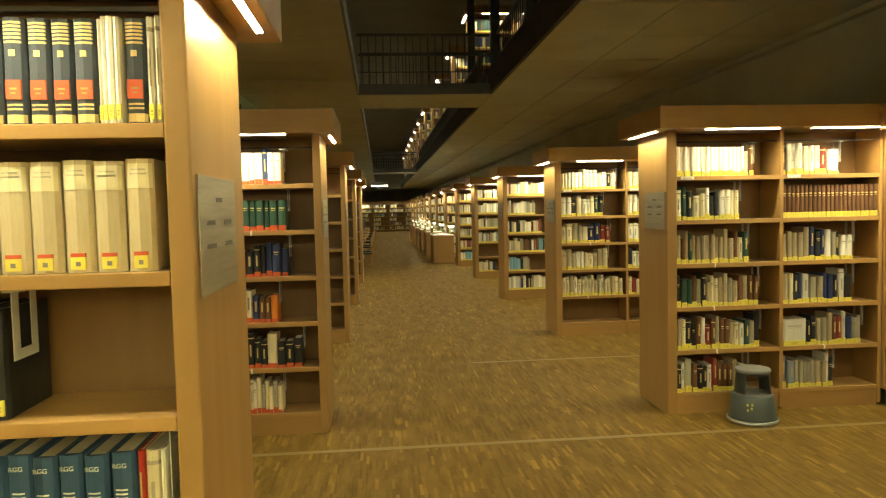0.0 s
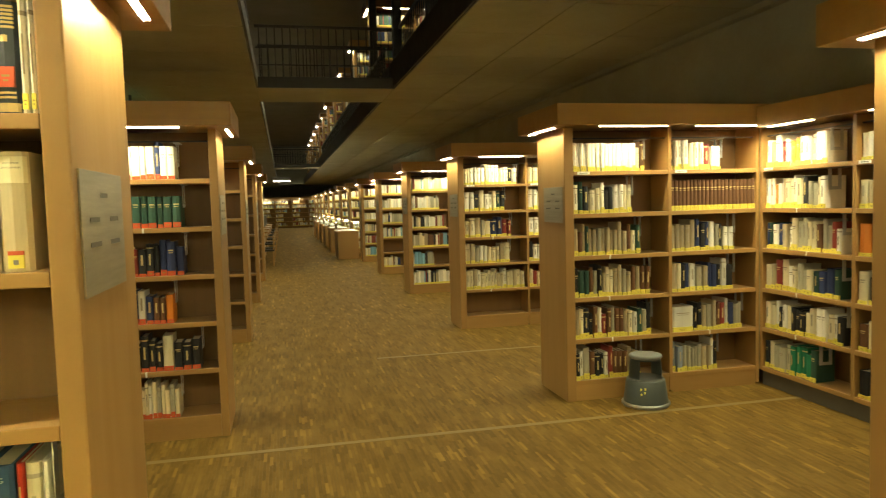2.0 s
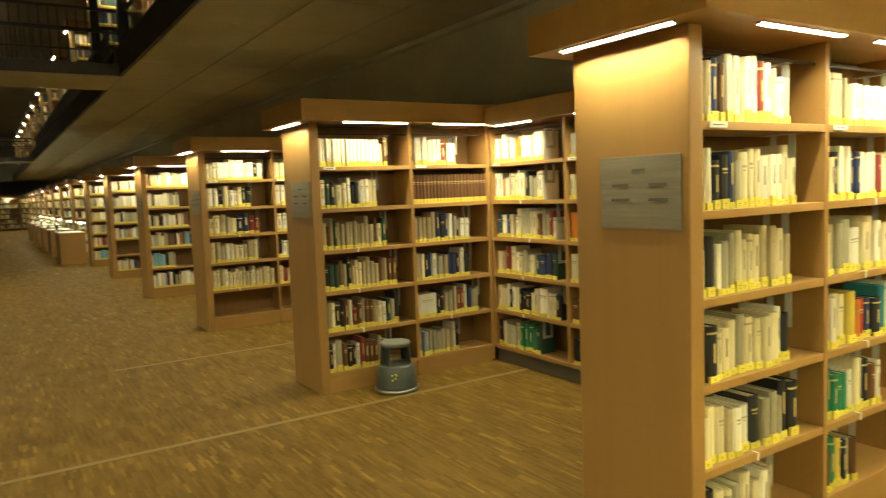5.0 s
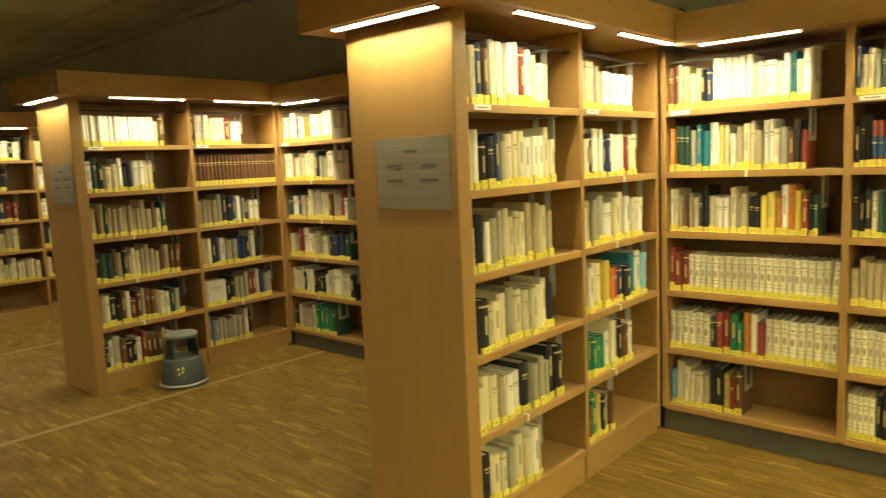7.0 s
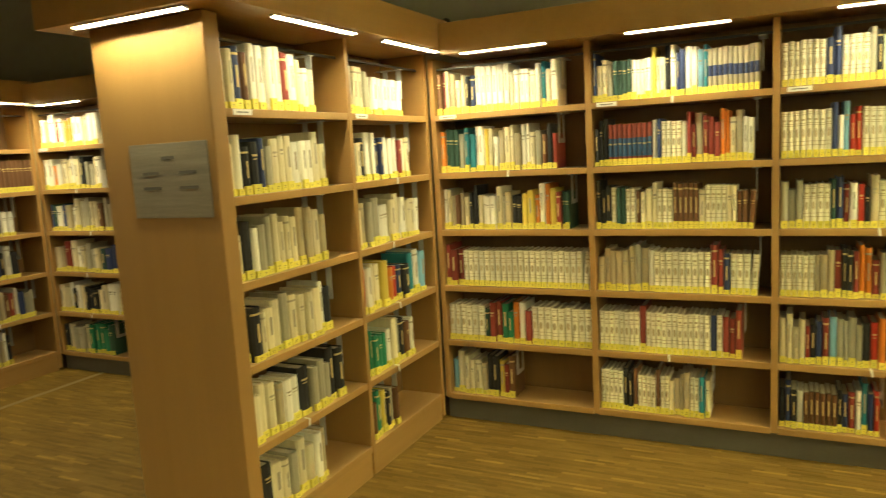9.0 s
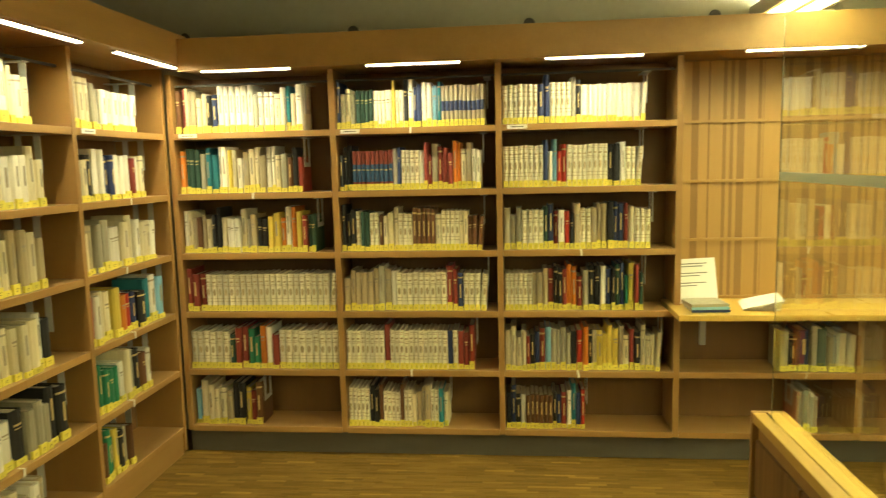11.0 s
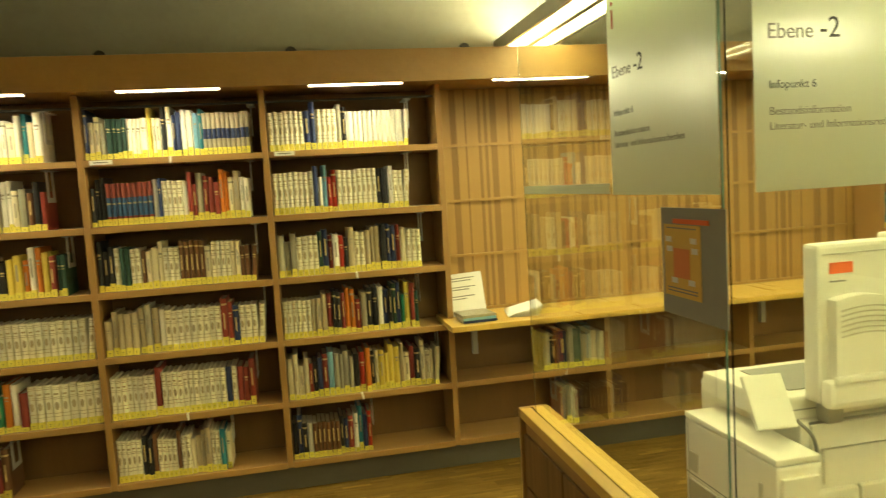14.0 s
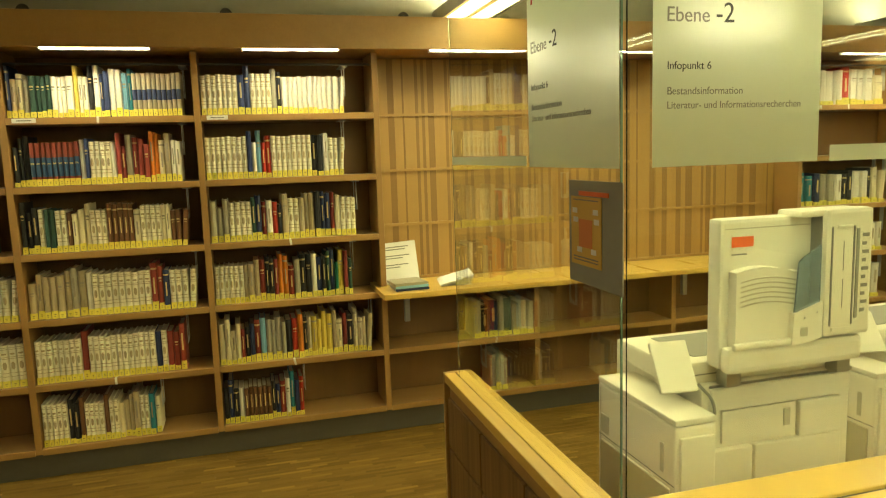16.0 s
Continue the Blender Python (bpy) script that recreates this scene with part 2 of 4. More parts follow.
def ceiling(name, x0, x1, label, joints):
    """A gallery slab with a board-marked soffit: recessed joints between cast panels."""
    bm = bmesh.new()
    xs = [x0 + (x1 - x0) * i / joints for i in range(joints + 1)]
    y = -8.0
    while y < 64:
        for a, b in zip(xs, xs[1:]):
            box(bm, a + 0.006, b - 0.006, y + 0.006, min(64, y + 1.2) - 0.006, CEIL, CEIL + 0.03)
        y += 1.2
    box(bm, x0, x1, -8, 64, CEIL + 0.012, CEIL + 0.17, 1)
    return tagged(part(name, bm, [CONCRETE, JOINT]), label, "ceiling", kind="structure")


EDGE_R, EDGE_L = 1.76, -0.30
ceiling("ceiling_east", EDGE_R, WALL_X, "board-marked concrete soffit of the east gallery", 3)
ceiling("ceiling_west", -9, EDGE_L, "board-marked concrete soffit of the west gallery", 5)
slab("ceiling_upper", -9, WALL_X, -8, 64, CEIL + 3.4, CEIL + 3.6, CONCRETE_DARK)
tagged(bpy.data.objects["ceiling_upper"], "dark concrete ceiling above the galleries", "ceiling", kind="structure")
tagged(slab("ceiling_south", EDGE_L, EDGE_R, -8, 2.2, CEIL, CEIL + 0.17, CONCRETE), "concrete soffit closing the void", "ceiling", kind="structure")
tagged(slab("ceiling_north", EDGE_L, EDGE_R, 59, 64, CEIL, CEIL + 0.17, CONCRETE), "concrete soffit at the far end of the void", "ceiling", kind="structure")
# dark fascias along the void
tagged(slab("trim_1", EDGE_R - 0.02, EDGE_R - 0.002, 2.2, 59, CEIL + 0.02, CEIL + 0.42, RAIL), "dark steel edge of the gallery", "trim", kind="structure")
tagged(slab("trim_2", EDGE_L + 0.002, EDGE_L + 0.02, 2.2, 59, CEIL + 0.02, CEIL + 0.22, RAIL), "dark steel edge of the gallery", "trim", kind="structure")
# cornice where the soffit meets the wall
tagged(slab("trim_3", WALL_X - 0.10, WALL_X - 0.003, -7.99, 63.99, CEIL - 0.06, CEIL - 0.002, CONCRETE), "concrete ledge along the wall", "trim", kind="structure")

# footbridges over the void, with railings
def bridge(y0):
    b = thing("footbridge", "concrete footbridge with a dark steel railing across the void", "bridge", "footbridges", m=pose(0, y0, CEIL))
    slab("deck", EDGE_L, EDGE_R, 0.0, 1.4, 0.0, 0.15, CONCRETE, b)
    slab("fascia", EDGE_L, EDGE_R, -0.02, -0.002, 0.01, 0.17, RAIL, b)
    for yy in (0.02, 1.34):
        slab("handrail", EDGE_L, EDGE_R, yy, yy + 0.04, 0.90, 0.94, RAIL, b)
        slab("midrail", EDGE_L, EDGE_R, yy + 0.01, yy + 0.03, 0.60, 0.62, RAIL, b)
        bm = bmesh.new()
        box(bm, -0.008, 0.008, -0.008, 0.008, 0.15, 0.90)
        bal = mesh("baluster", bm, RAIL)
        n = 18
        for i in range(n):
            share("baluster", bal, b, pose(EDGE_L + 0.06 + (EDGE_R - EDGE_L - 0.12) * i / (n - 1), yy + 0.02, 0))
    return b


bridge(11.3)
bridge(33.5)


# ---- lettering ----
def words(body, size, m, material, name="lettering", parent=None):
    c = bpy.data.curves.new("letters", "FONT")
    c.body, c.size, c.extrude = body, size, 0.0004
    tmp = bpy.data.objects.new("letters", c)
    scene.collection.objects.link(tmp)
    me = bpy.data.meshes.new_from_object(tmp.evaluated_get(bpy.context.evaluated_depsgraph_get()))
    bpy.data.objects.remove(tmp)
    me.materials.clear()
    me.materials.append(material)
    ob = new(name, me)
    ob.matrix_basis = m
    if parent:
        ob.parent = parent
    return ob


# ---- books ----
def book_mesh(key, variant):
    """One book of unit size: rounded spine at y = 0, cover boards, recessed page block, title fields."""
    bm = bmesh.new()
    prof = [(0, 1), (0, 0.085), (0.14, 0.026), (0.5, 0.0), (0.86, 0.026), (1, 0.085), (1, 1)]
    lo = [bm.verts.new((x, y, 0)) for x, y in prof]
    hi = [bm.verts.new((x, y, 1)) for x, y in prof]
    for i in range(len(prof) - 1):
        bm.faces.new((lo[i], lo[i + 1], hi[i + 1], hi[i]))
    bm.faces.new(lo)
    inner = [bm.verts.new(p) for p in ((0.1, 1, 1), (0.1, 0.08, 1), (0.9, 0.08, 1), (0.9, 1, 1))]
    deep = [bm.verts.new((v.co.x, v.co.y, 0.975)) for v in inner]
    bm.faces.new((hi[0], hi[1], inner[1], inner[0]))
    bm.faces.new((hi[5], hi[6], inner[3], inner[2]))
    bm.faces.new((hi[1], hi[2], hi[3], hi[4], hi[5], inner[2], inner[1]))
    for i in range(3):
        bm.faces.new((inner[i], inner[i + 1], deep[i + 1], deep[i]))
    bm.faces.new(deep).material_index = 1
    back = [bm.verts.new((x, 1, z)) for x, z in ((0.1, 0), (0.9, 0), (0.9, 0.975), (0.1, 0.975))]
    bm.faces.new(back).material_index = 1

    def field(x0, x1, z0, z1, mi):
        cols = [x for x in (x0, 0.14, 0.5, 0.86, x1) if x0 <= x <= x1]
        cols = sorted(set(cols))

        def fy(x):
            for (xa, ya), (xb, yb) in zip(prof[1:], prof[2:]):
                if xa <= x <= xb and xb > xa:
                    return ya + (yb - ya) * (x - xa) / (xb - xa) - 0.006
            return -0.006
        a = [bm.verts.new((x, fy(x), z0)) for x in cols]
        c = [bm.verts.new((x, fy(x), z1)) for x in cols]
        for i in range(len(cols) - 1):
            bm.faces.new((a[i], a[i + 1], c[i + 1], c[i])).material_index = mi

    print_mat = GOLD if key in "gGbBknRDmqr" else PRINT_LIGHT
    second = BEIGE
    if key == "s":
        field(0.25, 0.75, 0.46, 0.58, 2)
        field(0.35, 0.65, 0.43, 0.61, 2)
        field(0.2, 0.8, 0.78, 0.82, 2)
        for z in (0.26, 0.34, 0.68, 0.72, 0.90, 0.94):
            field(0.02, 0.98, z, z + 0.012, 2)
        print_mat = BEIGE
    elif key == "d":
        field(0.0, 1.0, 0.38, 0.62, 2)
        print_mat = SPINE_MATS["b"]
    elif key == "m":
        field(0.0, 1.0, 0.22, 0.66, 2)
        field(0.15, 0.85, 0.5, 0.54, 3)
        print_mat, second = SPINE_MATS["q"], GOLD
    elif key == "D":
        for z in (0.76, 0.80, 0.835, 0.87, 0.905, 0.94):
            field(0.10, 0.90, z, z + 0.022, 2)
        field(0.36, 0.64, 0.64, 0.70, 2)
        field(0.04, 0.96, 0.02, 0.10, 2)
        field(0.15, 0.85, 0.14, 0.16, 2)
        field(0.15, 0.85, 0.18, 0.20, 2)
    elif key == "v":
        field(0.04, 0.96, 0.74, 0.96, 3)
        field(0.2, 0.8, 0.86, 0.875, 2)
        field(0.25, 0.75, 0.90, 0.912, 2)
        second = SPINE_MATS["c"]
    elif key == "q":
        for z in (0.52, 0.56, 0.60, 0.64):
            field(0.2, 0.7, z, z + 0.016, 2)
        print_mat = SPINE_MATS["w"]
    elif variant == 0:
        field(0.36, 0.64, 0.42, 0.80, 2)
    elif variant == 1:
        field(0.2, 0.8, 0.72, 0.76, 2)
        field(0.25, 0.75, 0.66, 0.68, 2)
    elif variant == 2:
        field(0.0, 1.0, 0.86, 0.90, 2)
        field(0.38, 0.62, 0.35, 0.70, 2)
    return mesh("book", bm, SPINE_MATS[key], PAGES, print_mat, second)


BOOKS = {}
def book_data(key, variant):
    if key in "sdmDvq":
        variant = 9
    if (key, variant) not in BOOKS:
        BOOKS[(key, variant)] = book_mesh(key, variant)
    return BOOKS[(key, variant)]


def label_mesh(material, z0, z1, pad):
    bm = bmesh.new()
    box(bm, pad, 1 - pad, -0.008, 0.06, z0, z1, 0)
    box(bm, 0.34, 0.66, -0.0095, -0.0075, z0 + (z1 - z0) * 0.50, z0 + (z1 - z0) * 0.60, 1)
    box(bm, 0.38, 0.60, -0.0095, -0.0075, z0 + (z1 - z0) * 0.28, z0 + (z1 - z0) * 0.36, 1)
    return mesh("label", bm, material, OCHRE_PRINT)


OCHRE_PRINT = mat("label_print", (0.34, 0.27, 0.06), 0.6)
def tip_label():
    bm = bmesh.new()
    box(bm, 0.26, 0.74, -0.012, 0.05, 0.03, 0.14, 0)
    box(bm, 0.26, 0.74, -0.012, 0.05, 0.141, 0.175, 1)
    box(bm, 0.42, 0.58, -0.014, -0.0118, 0.06, 0.10, 2)
    return mesh("label", bm, YELLOW, RED_LABEL, INK_SOFT)


LABELS = {"tip": None, "yellow": [label_mesh(YELLOW, 0.004, h, 0.05) for h in (0.115, 0.14, 0.165, 0.19)], "red": [label_mesh(RED_LABEL, 0.004, h, 0.05) for h in (0.11, 0.14, 0.17)],
          "patch": [label_mesh(YELLOW, 0.04, 0.18, 0.2)], "redpatch": label_mesh(RED_LABEL, 0.24, 0.42, 0.16)}
LABELS["tip"] = tip_label()
NAMES = {"w": "white", "c": "cream", "t": "tan", "y": "yellow", "g": "dark green", "G": "green", "b": "navy blue", "B": "blue",
         "l": "light blue", "T": "teal", "k": "black", "n": "brown", "r": "red", "R": "dark red", "o": "orange", "e": "grey",
         "s": "cream printed", "d": "tan and navy", "m": "red and blue", "D": "black and gold", "v": "tan vellum", "q": "dark blue", "W": "wide white", "L": "grey-blue"}
rng = random.Random(11)
SHORT = "sdmnv"


class Joined:
    """Gathers the books of one bay into one mesh."""

    def __init__(self):
        self.verts, self.faces, self.mats, self.slots = [], [], [], []

    def add(self, me, m):
        s = len(self.verts)
        self.verts.extend((m @ v.co)[:] for v in me.vertices)
        ids = []
        for mt in me.materials:
            if mt not in self.slots:
                self.slots.append(mt)
            ids.append(self.slots.index(mt))
        for p in me.polygons:
            self.faces.append(tuple(s + i for i in p.vertices))
            self.mats.append(ids[p.material_index])

    def done(self):
        if not self.verts:
            return
        me = bpy.data.meshes.new("book_rows")
        me.from_pydata(self.verts, [], self.faces)
        for mt in self.slots:
            me.materials.append(mt)
        me.polygons.foreach_set("material_index", self.mats)
        return tagged(new("book_rows", me), "rows of mixed library books with coloured shelf labels", "books", kind="stuff")


WEIGHT = {"D": 1.7, "q": 1.5, "W": 6.0, "L": 1.6}


def put_books(base, spec, fill, width, label="yellow", depth=0.19, tall=None, group="books in the bookcases", lean=True, join=None):
    """A row of books on a board. base: matrix at the row's left front, spec: a letter a book."""
    total = fill * width
    weights = [(rng.uniform(0.75, 1.3) if k not in SHORT + "Dq" else rng.uniform(0.96, 1.04)) * WEIGHT.get(k, 1.0) for k in spec]
    if tall:
        weights = [w * (0.5 if k in "wr" else 1.0) for w, k in zip(weights, spec)]
    unit = total / sum(weights)
    x = 0.006
    prev, h0, variant = "", 0.22, 0
    for i, (k, wgt) in enumerate(zip(spec, weights)):
        th = unit * wgt
        if k != prev or k not in SHORT + "Dqwg":
            h0 = rng.uniform(0.192, 0.268) if k not in "sdm" else rng.uniform(0.212, 0.232)
            variant = rng.randrange(4)
        h = tall or (h0 + rng.uniform(-0.004, 0.004))
        if tall:
            h = tall * (1 + rng.uniform(-0.012, 0.012))
        d = depth * rng.uniform(0.92, 1.05)
        tilt = 0.0
        if lean and i == len(spec) - 1 and rng.random() < 0.25:
            tilt = -rng.uniform(2, 5)
        place = base @ pose(x, rng.uniform(0.014, 0.042) if k not in SHORT else rng.uniform(0.02, 0.026), 0.001, 0, -tilt, 0) @ Matrix.Diagonal((th * 0.95, d, h, 1))
        x += th
        prev = k
        lab = LABELS["redpatch"] if k == "D" else LABELS["tip"] if k == "v" else rng.choice(LABELS[label]) if k not in SHORT else LABELS[label][len(LABELS[label]) // 2]
        if join:
            join.add(book_data(k, variant), place)
            join.add(lab, place)
            continue
        ob = tagged(new("book", book_data(k, variant)), NAMES[k] + " hardback book standing upright with a shelf label", "book", group)
        ob.matrix_basis = place
        lb = new("label", lab)
        lb.parent = ob
        if k == "q":
            inv = Matrix.Diagonal((1 / (th * 0.95), 1 / d, 1 / h, 1))
            words("RGG", 0.0165, inv @ pose(th * 0.12, -0.003, h * 0.86, 90, 0, 0), SPINE_MATS["w"], parent=ob)
            words(str(i - 6), 0.016, inv @ pose(th * 0.52, -0.003, h * 0.42, 90, 0, 0), SPINE_MATS["w"], parent=ob)
    return x


def random_spec(n, r, mood="light"):
    pool = {"light": "wwwwccccctteessskbRngl", "dark": "kkbbggRRnnecctw", "mix": "wwcctteekkbgRnol"}[mood]
    out = ""
    while len(out) < n:
        out += r.choice(pool) * r.choice((1, 1, 1, 2, 3))
    return out[:n]


def far_books(name, W, levels, seed, mood, label="yellow", m=None):
    """The joined books of a distant bookcase face: one mesh, each book a block with a rounded top edge and label."""
    r = random.Random(seed)
    keys = "wctgbknRelo"
    verts, faces, mats = [], [], []

    def block(x0, x1, y0, y1, z0, z1, mi):
        s = len(verts)
        verts.extend(((x0, y0, z0), (x1, y0, z0), (x1, y1, z0), (x0, y1, z0), (x0, y0, z1), (x1, y0, z1), (x1, y1, z1), (x0, y1, z1)))
        for q in ((4, 5, 6, 7), (0, 1, 5, 4), (1, 2, 6, 5), (3, 0, 4, 7)):
            faces.append(tuple(s + i for i in q))
            mats.append(mi)
    for (x0, width) in W:
        for z in levels:
            fill = r.choice((0.45, 0.6, 0.7, 0.75, 0.85, 0.9, 0.95))
            if r.random() < 0.06:
                continue
            x = x0 + 0.01
            h0, key = 0.23, "w"
            while x < x0 + fill * width:
                th = r.uniform(0.018, 0.042)
                if r.random() < 0.55:
                    h0 = r.uniform(0.2, 0.265)
                    key = r.choice({"light": "wwwwcccctteekbRnl", "dark": "kkbbggRRnnect"}[mood])
                y0 = r.uniform(0.018, 0.034)
                h = h0 + r.uniform(-0.004, 0.004)
                block(x, x + th * 0.95, y0, y0 + 0.19, z + 0.001, z + h, keys.index(key))
                block(x, x + th * 0.95, y0 - 0.003, y0 - 0.0005, z + 0.002, z + 0.034, len(keys) + (label == "red"))
                x += th
    me = bpy.data.meshes.new(name)
    me.from_pydata(verts, [], faces)
    for k in keys:
        me.materials.append(SPINE_ISLAND[k])
    me.materials.append(YELLOW)
    me.materials.append(RED_LABEL)
    me.polygons.foreach_set("material_index", mats)
    ob = tagged(new(name, me), "rows of mixed library books with coloured shelf labels", "books", kind="stuff")
    if m:
        ob.matrix_basis = m
    return ob


# ---- bookcases ----
LEVELS = [0.17 + 0.35 * i for i in range(6)]
TOPZ = 2.212
CAN0, CAN1 = 2.285, 2.455
WCAN = 2.258    # underside of the wall canopies
DEPTH = 0.29
GAP = 0.034     # upright thickness
MESHES = {}


def board_mesh(W, D):
    key = ("board", round(W, 3), D)
    if key not in MESHES:
        bm = bmesh.new()
        box(bm, 0, W, 0, D, -0.035, 0, 0, 0.003)
        MESHES[key] = mesh("shelf", bm, WOOD_H)
    return MESHES[key]


def tube_mesh(L):
    """A fluorescent strip in a metal tray; its reflector hangs on the side of the books (local +y)."""
    key = ("tube", L)
    if key not in MESHES:
        bm = bmesh.new()
        box(bm, -L / 2, L / 2, -0.009, 0.009, -0.005, 0.0, 1)
        bmesh.ops.recalc_face_normals(bm, faces=bm.faces)
        for f in bm.faces:
            if f.normal.z < -0.9:
                f.material_index = 0
        box(bm, -L / 2 - 0.008, L / 2 + 0.008, 0.0095, 0.0115, -0.0145, 0.0, 2)
        box(bm, -L / 2 - 0.008, -L / 2 - 0.001, -0.009, 0.009, -0.009, 0.0, 1)
        box(bm, L / 2 + 0.001, L / 2 + 0.008, -0.009, 0.009, -0.009, 0.0, 1)
        MESHES[key] = mesh("tube", bm, TUBE_MAT, ALU, RAIL)
    return MESHES[key]


def bookend_mesh():
    if "bookend" not in MESHES:
        bm = bmesh.new()
        box(bm, -0.0012, 0.0012, -0.02, 0.012, -0.17, 0.0)
        box(bm, -0.0012, 0.0012, 0.012, 0.10, -0.17, -0.145)
        box(bm, -0.0012, 0.0012, 0.07, 0.10, -0.145, -0.006)
        box(bm, -0.02, 0.02, -0.02, 0.14, -0.006, -0.001)
        MESHES["bookend"] = mesh("book_support", bm, SUPPORT)
    return MESHES["bookend"]


def card_mesh():
    if "card" not in MESHES:
        bm = bmesh.new()
        box(bm, 0, 0.11, -0.003, 0.0, -0.026, -0.003, 0)
        box(bm, 0.02, 0.09, -0.0035, -0.003, -0.017, -0.012, 1)
        MESHES["card"] = mesh("label_holder", bm, PAPER, INK_SOFT)
    return MESHES["card"]


def tag_mesh():
    if "tag" not in MESHES:
        bm = bmesh.new()
        box(bm, -0.006, 0.006, -0.002, 0.0, -0.034, 0.002)
        box(bm, -0.006, 0.006, 0.0, 0.03, 0.0005, 0.002)
        MESHES["tag"] = mesh("paper_tag", bm, PAPER)
    return MESHES["tag"]


def wall_bay(y_left, W, label="beech-veneered wall bookcase bay with six shelves on a dark plinth", low=False, right=0.0):
    """One bay of the wall run, its front at x = 4.09, seen from the aisle; x runs to the viewer's right."""
    b = thing("bookcase", label, "bookcase", "wall bookcase bays", m=pose(4.09, y_left, 0, 0, 0, -90))
    top = LEVELS[2] if low else WCAN - 0.002
    slab("side_panel", 0, GAP, 0, DEPTH, 0.14, 0.86 if low else WCAN - 0.002, WOOD, b, bevel=0.003)
    if right:
        slab("side_panel", W, W + GAP, 0, DEPTH, right, WCAN - 0.002, WOOD, b, bevel=0.003)
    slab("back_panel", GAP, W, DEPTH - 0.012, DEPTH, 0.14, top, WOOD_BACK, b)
    slab("plinth", 0, W, 0.035, 0.06, 0, 0.139, PLINTH, b, "dark grey recessed plinth")
    for z in (LEVELS[:2] if low else LEVELS + [TOPZ]):
        if z == TOPZ:
            slab("hanging_rail", GAP, W, 0.05, 0.062, z - 0.024, z - 0.012, RAIL, b, "dark steel hanging rail")
        else:
            share("shelf", board_mesh(W - GAP, DEPTH - 0.014), b, pose(GAP, -0.002, z))
    return b


def canopy_run(y0, y1, name_group="canopies"):
    c = thing("canopy", "beech-veneered light canopy along the wall bookcases", "canopy", name_group)
    slab("front_board", 3.93, 3.95, y0, y1, WCAN - 0.008, CAN1 - 0.03, WOOD_H, c, bevel=0.003)
    slab("soffit", 3.95, 4.40, y0, y1, WCAN, WCAN + 0.02, WOOD_H, c)
    slab("top_board", 3.95, 4.44, y0, y1, CAN1 - 0.05, CAN1 - 0.03, WOOD_H, c)
    return c


def add_tube(parent, x, y, turn, L=0.6, z=CAN0):
    """turn: 0 with the books on its +y side, -90 on its +x side, 180 on its -y side."""
    share("tube", tube_mesh(L), parent, pose(x, y, z - 0.001, 0, 0, turn))


def cross_case(bays=((0.06, 0.86), (0.92, 0.86)), depth=0.62, plate=0.035, tubes=True, sides=(0, 1)):
    """A double-sided case standing across the aisle: its closed end at x = 0 faces the aisle, x runs away from it, the first face looks to -y."""
    b = thing("bookcase", "double-sided beech-veneered bookcase with a lit canopy and closed end panel", "bookcase", "bookcases across the aisle")
    X1 = bays[-1][0] + bays[-1][1]
    slab("end_panel", 0, bays[0][0] - 0.001, 0, depth, 0, CAN0 - 0.002, WOOD, b, bevel=0.006)
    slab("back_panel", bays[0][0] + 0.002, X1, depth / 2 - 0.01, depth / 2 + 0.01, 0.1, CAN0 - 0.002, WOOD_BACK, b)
    for side in sides:
        for i, (x0, w) in enumerate(bays):
            ya, yb = (0.05, 0.062) if side == 0 else (depth - 0.062, depth - 0.05)
            slab("hanging_rail", x0, x0 + w, ya, yb, TOPZ - 0.024, TOPZ - 0.012, RAIL, b, "dark steel hanging rail")
            for z in LEVELS:
                share("shelf", board_mesh(w, 0.29), b, pose(x0, 0.003, z) if side == 0 else pose(x0 + w, depth - 0.003, z, 0, 0, 180))
            xd = x0 + w
            ya, yb = (0.0, depth / 2 - 0.012) if side == 0 else (depth / 2 + 0.012, depth)
            slab("divider", xd, xd + 0.03, ya, yb, 0.02, CAN0 - 0.002, WOOD, b, bevel=0.003)
            ya, yb = (0.012, 0.032) if side == 0 else (depth - 0.032, depth - 0.012)
            slab("plinth", x0, xd, ya, yb, 0.0, LEVELS[0] - 0.03, WOOD_H, b)
    o = 0.17
    slab("canopy", -0.12, X1 + 0.0, -o, depth + o, CAN0, CAN1, WOOD_H, b, bevel=0.004)
    if tubes:
        add_tube(b, -0.075, depth / 2, -90)
        for x0, w in bays:
            add_tube(b, x0 + w / 2 + 0.05, -0.122, 0)
            add_tube(b, x0 + w / 2 + 0.05, depth + 0.122, 180)
    if plate:
        p = slab("sign_plate", -0.006, -0.001, plate, plate + 0.425, 1.50, 1.80, SIGN, b, "brushed metal sign plate with faint print", bevel=0.001)
        for dy, z, w in ((0, 1.735, 0.07), (-0.10, 1.675, 0.09), (0.10, 1.675, 0.09), (-0.10, 1.615, 0.10), (0.10, 1.615, 0.10)):
            slab("print_line", -0.0075, -0.0062, plate + 0.2125 + dy - w / 2, plate + 0.2125 + dy + w / 2, z, z + 0.012, INK_SIGN, p)
    return b


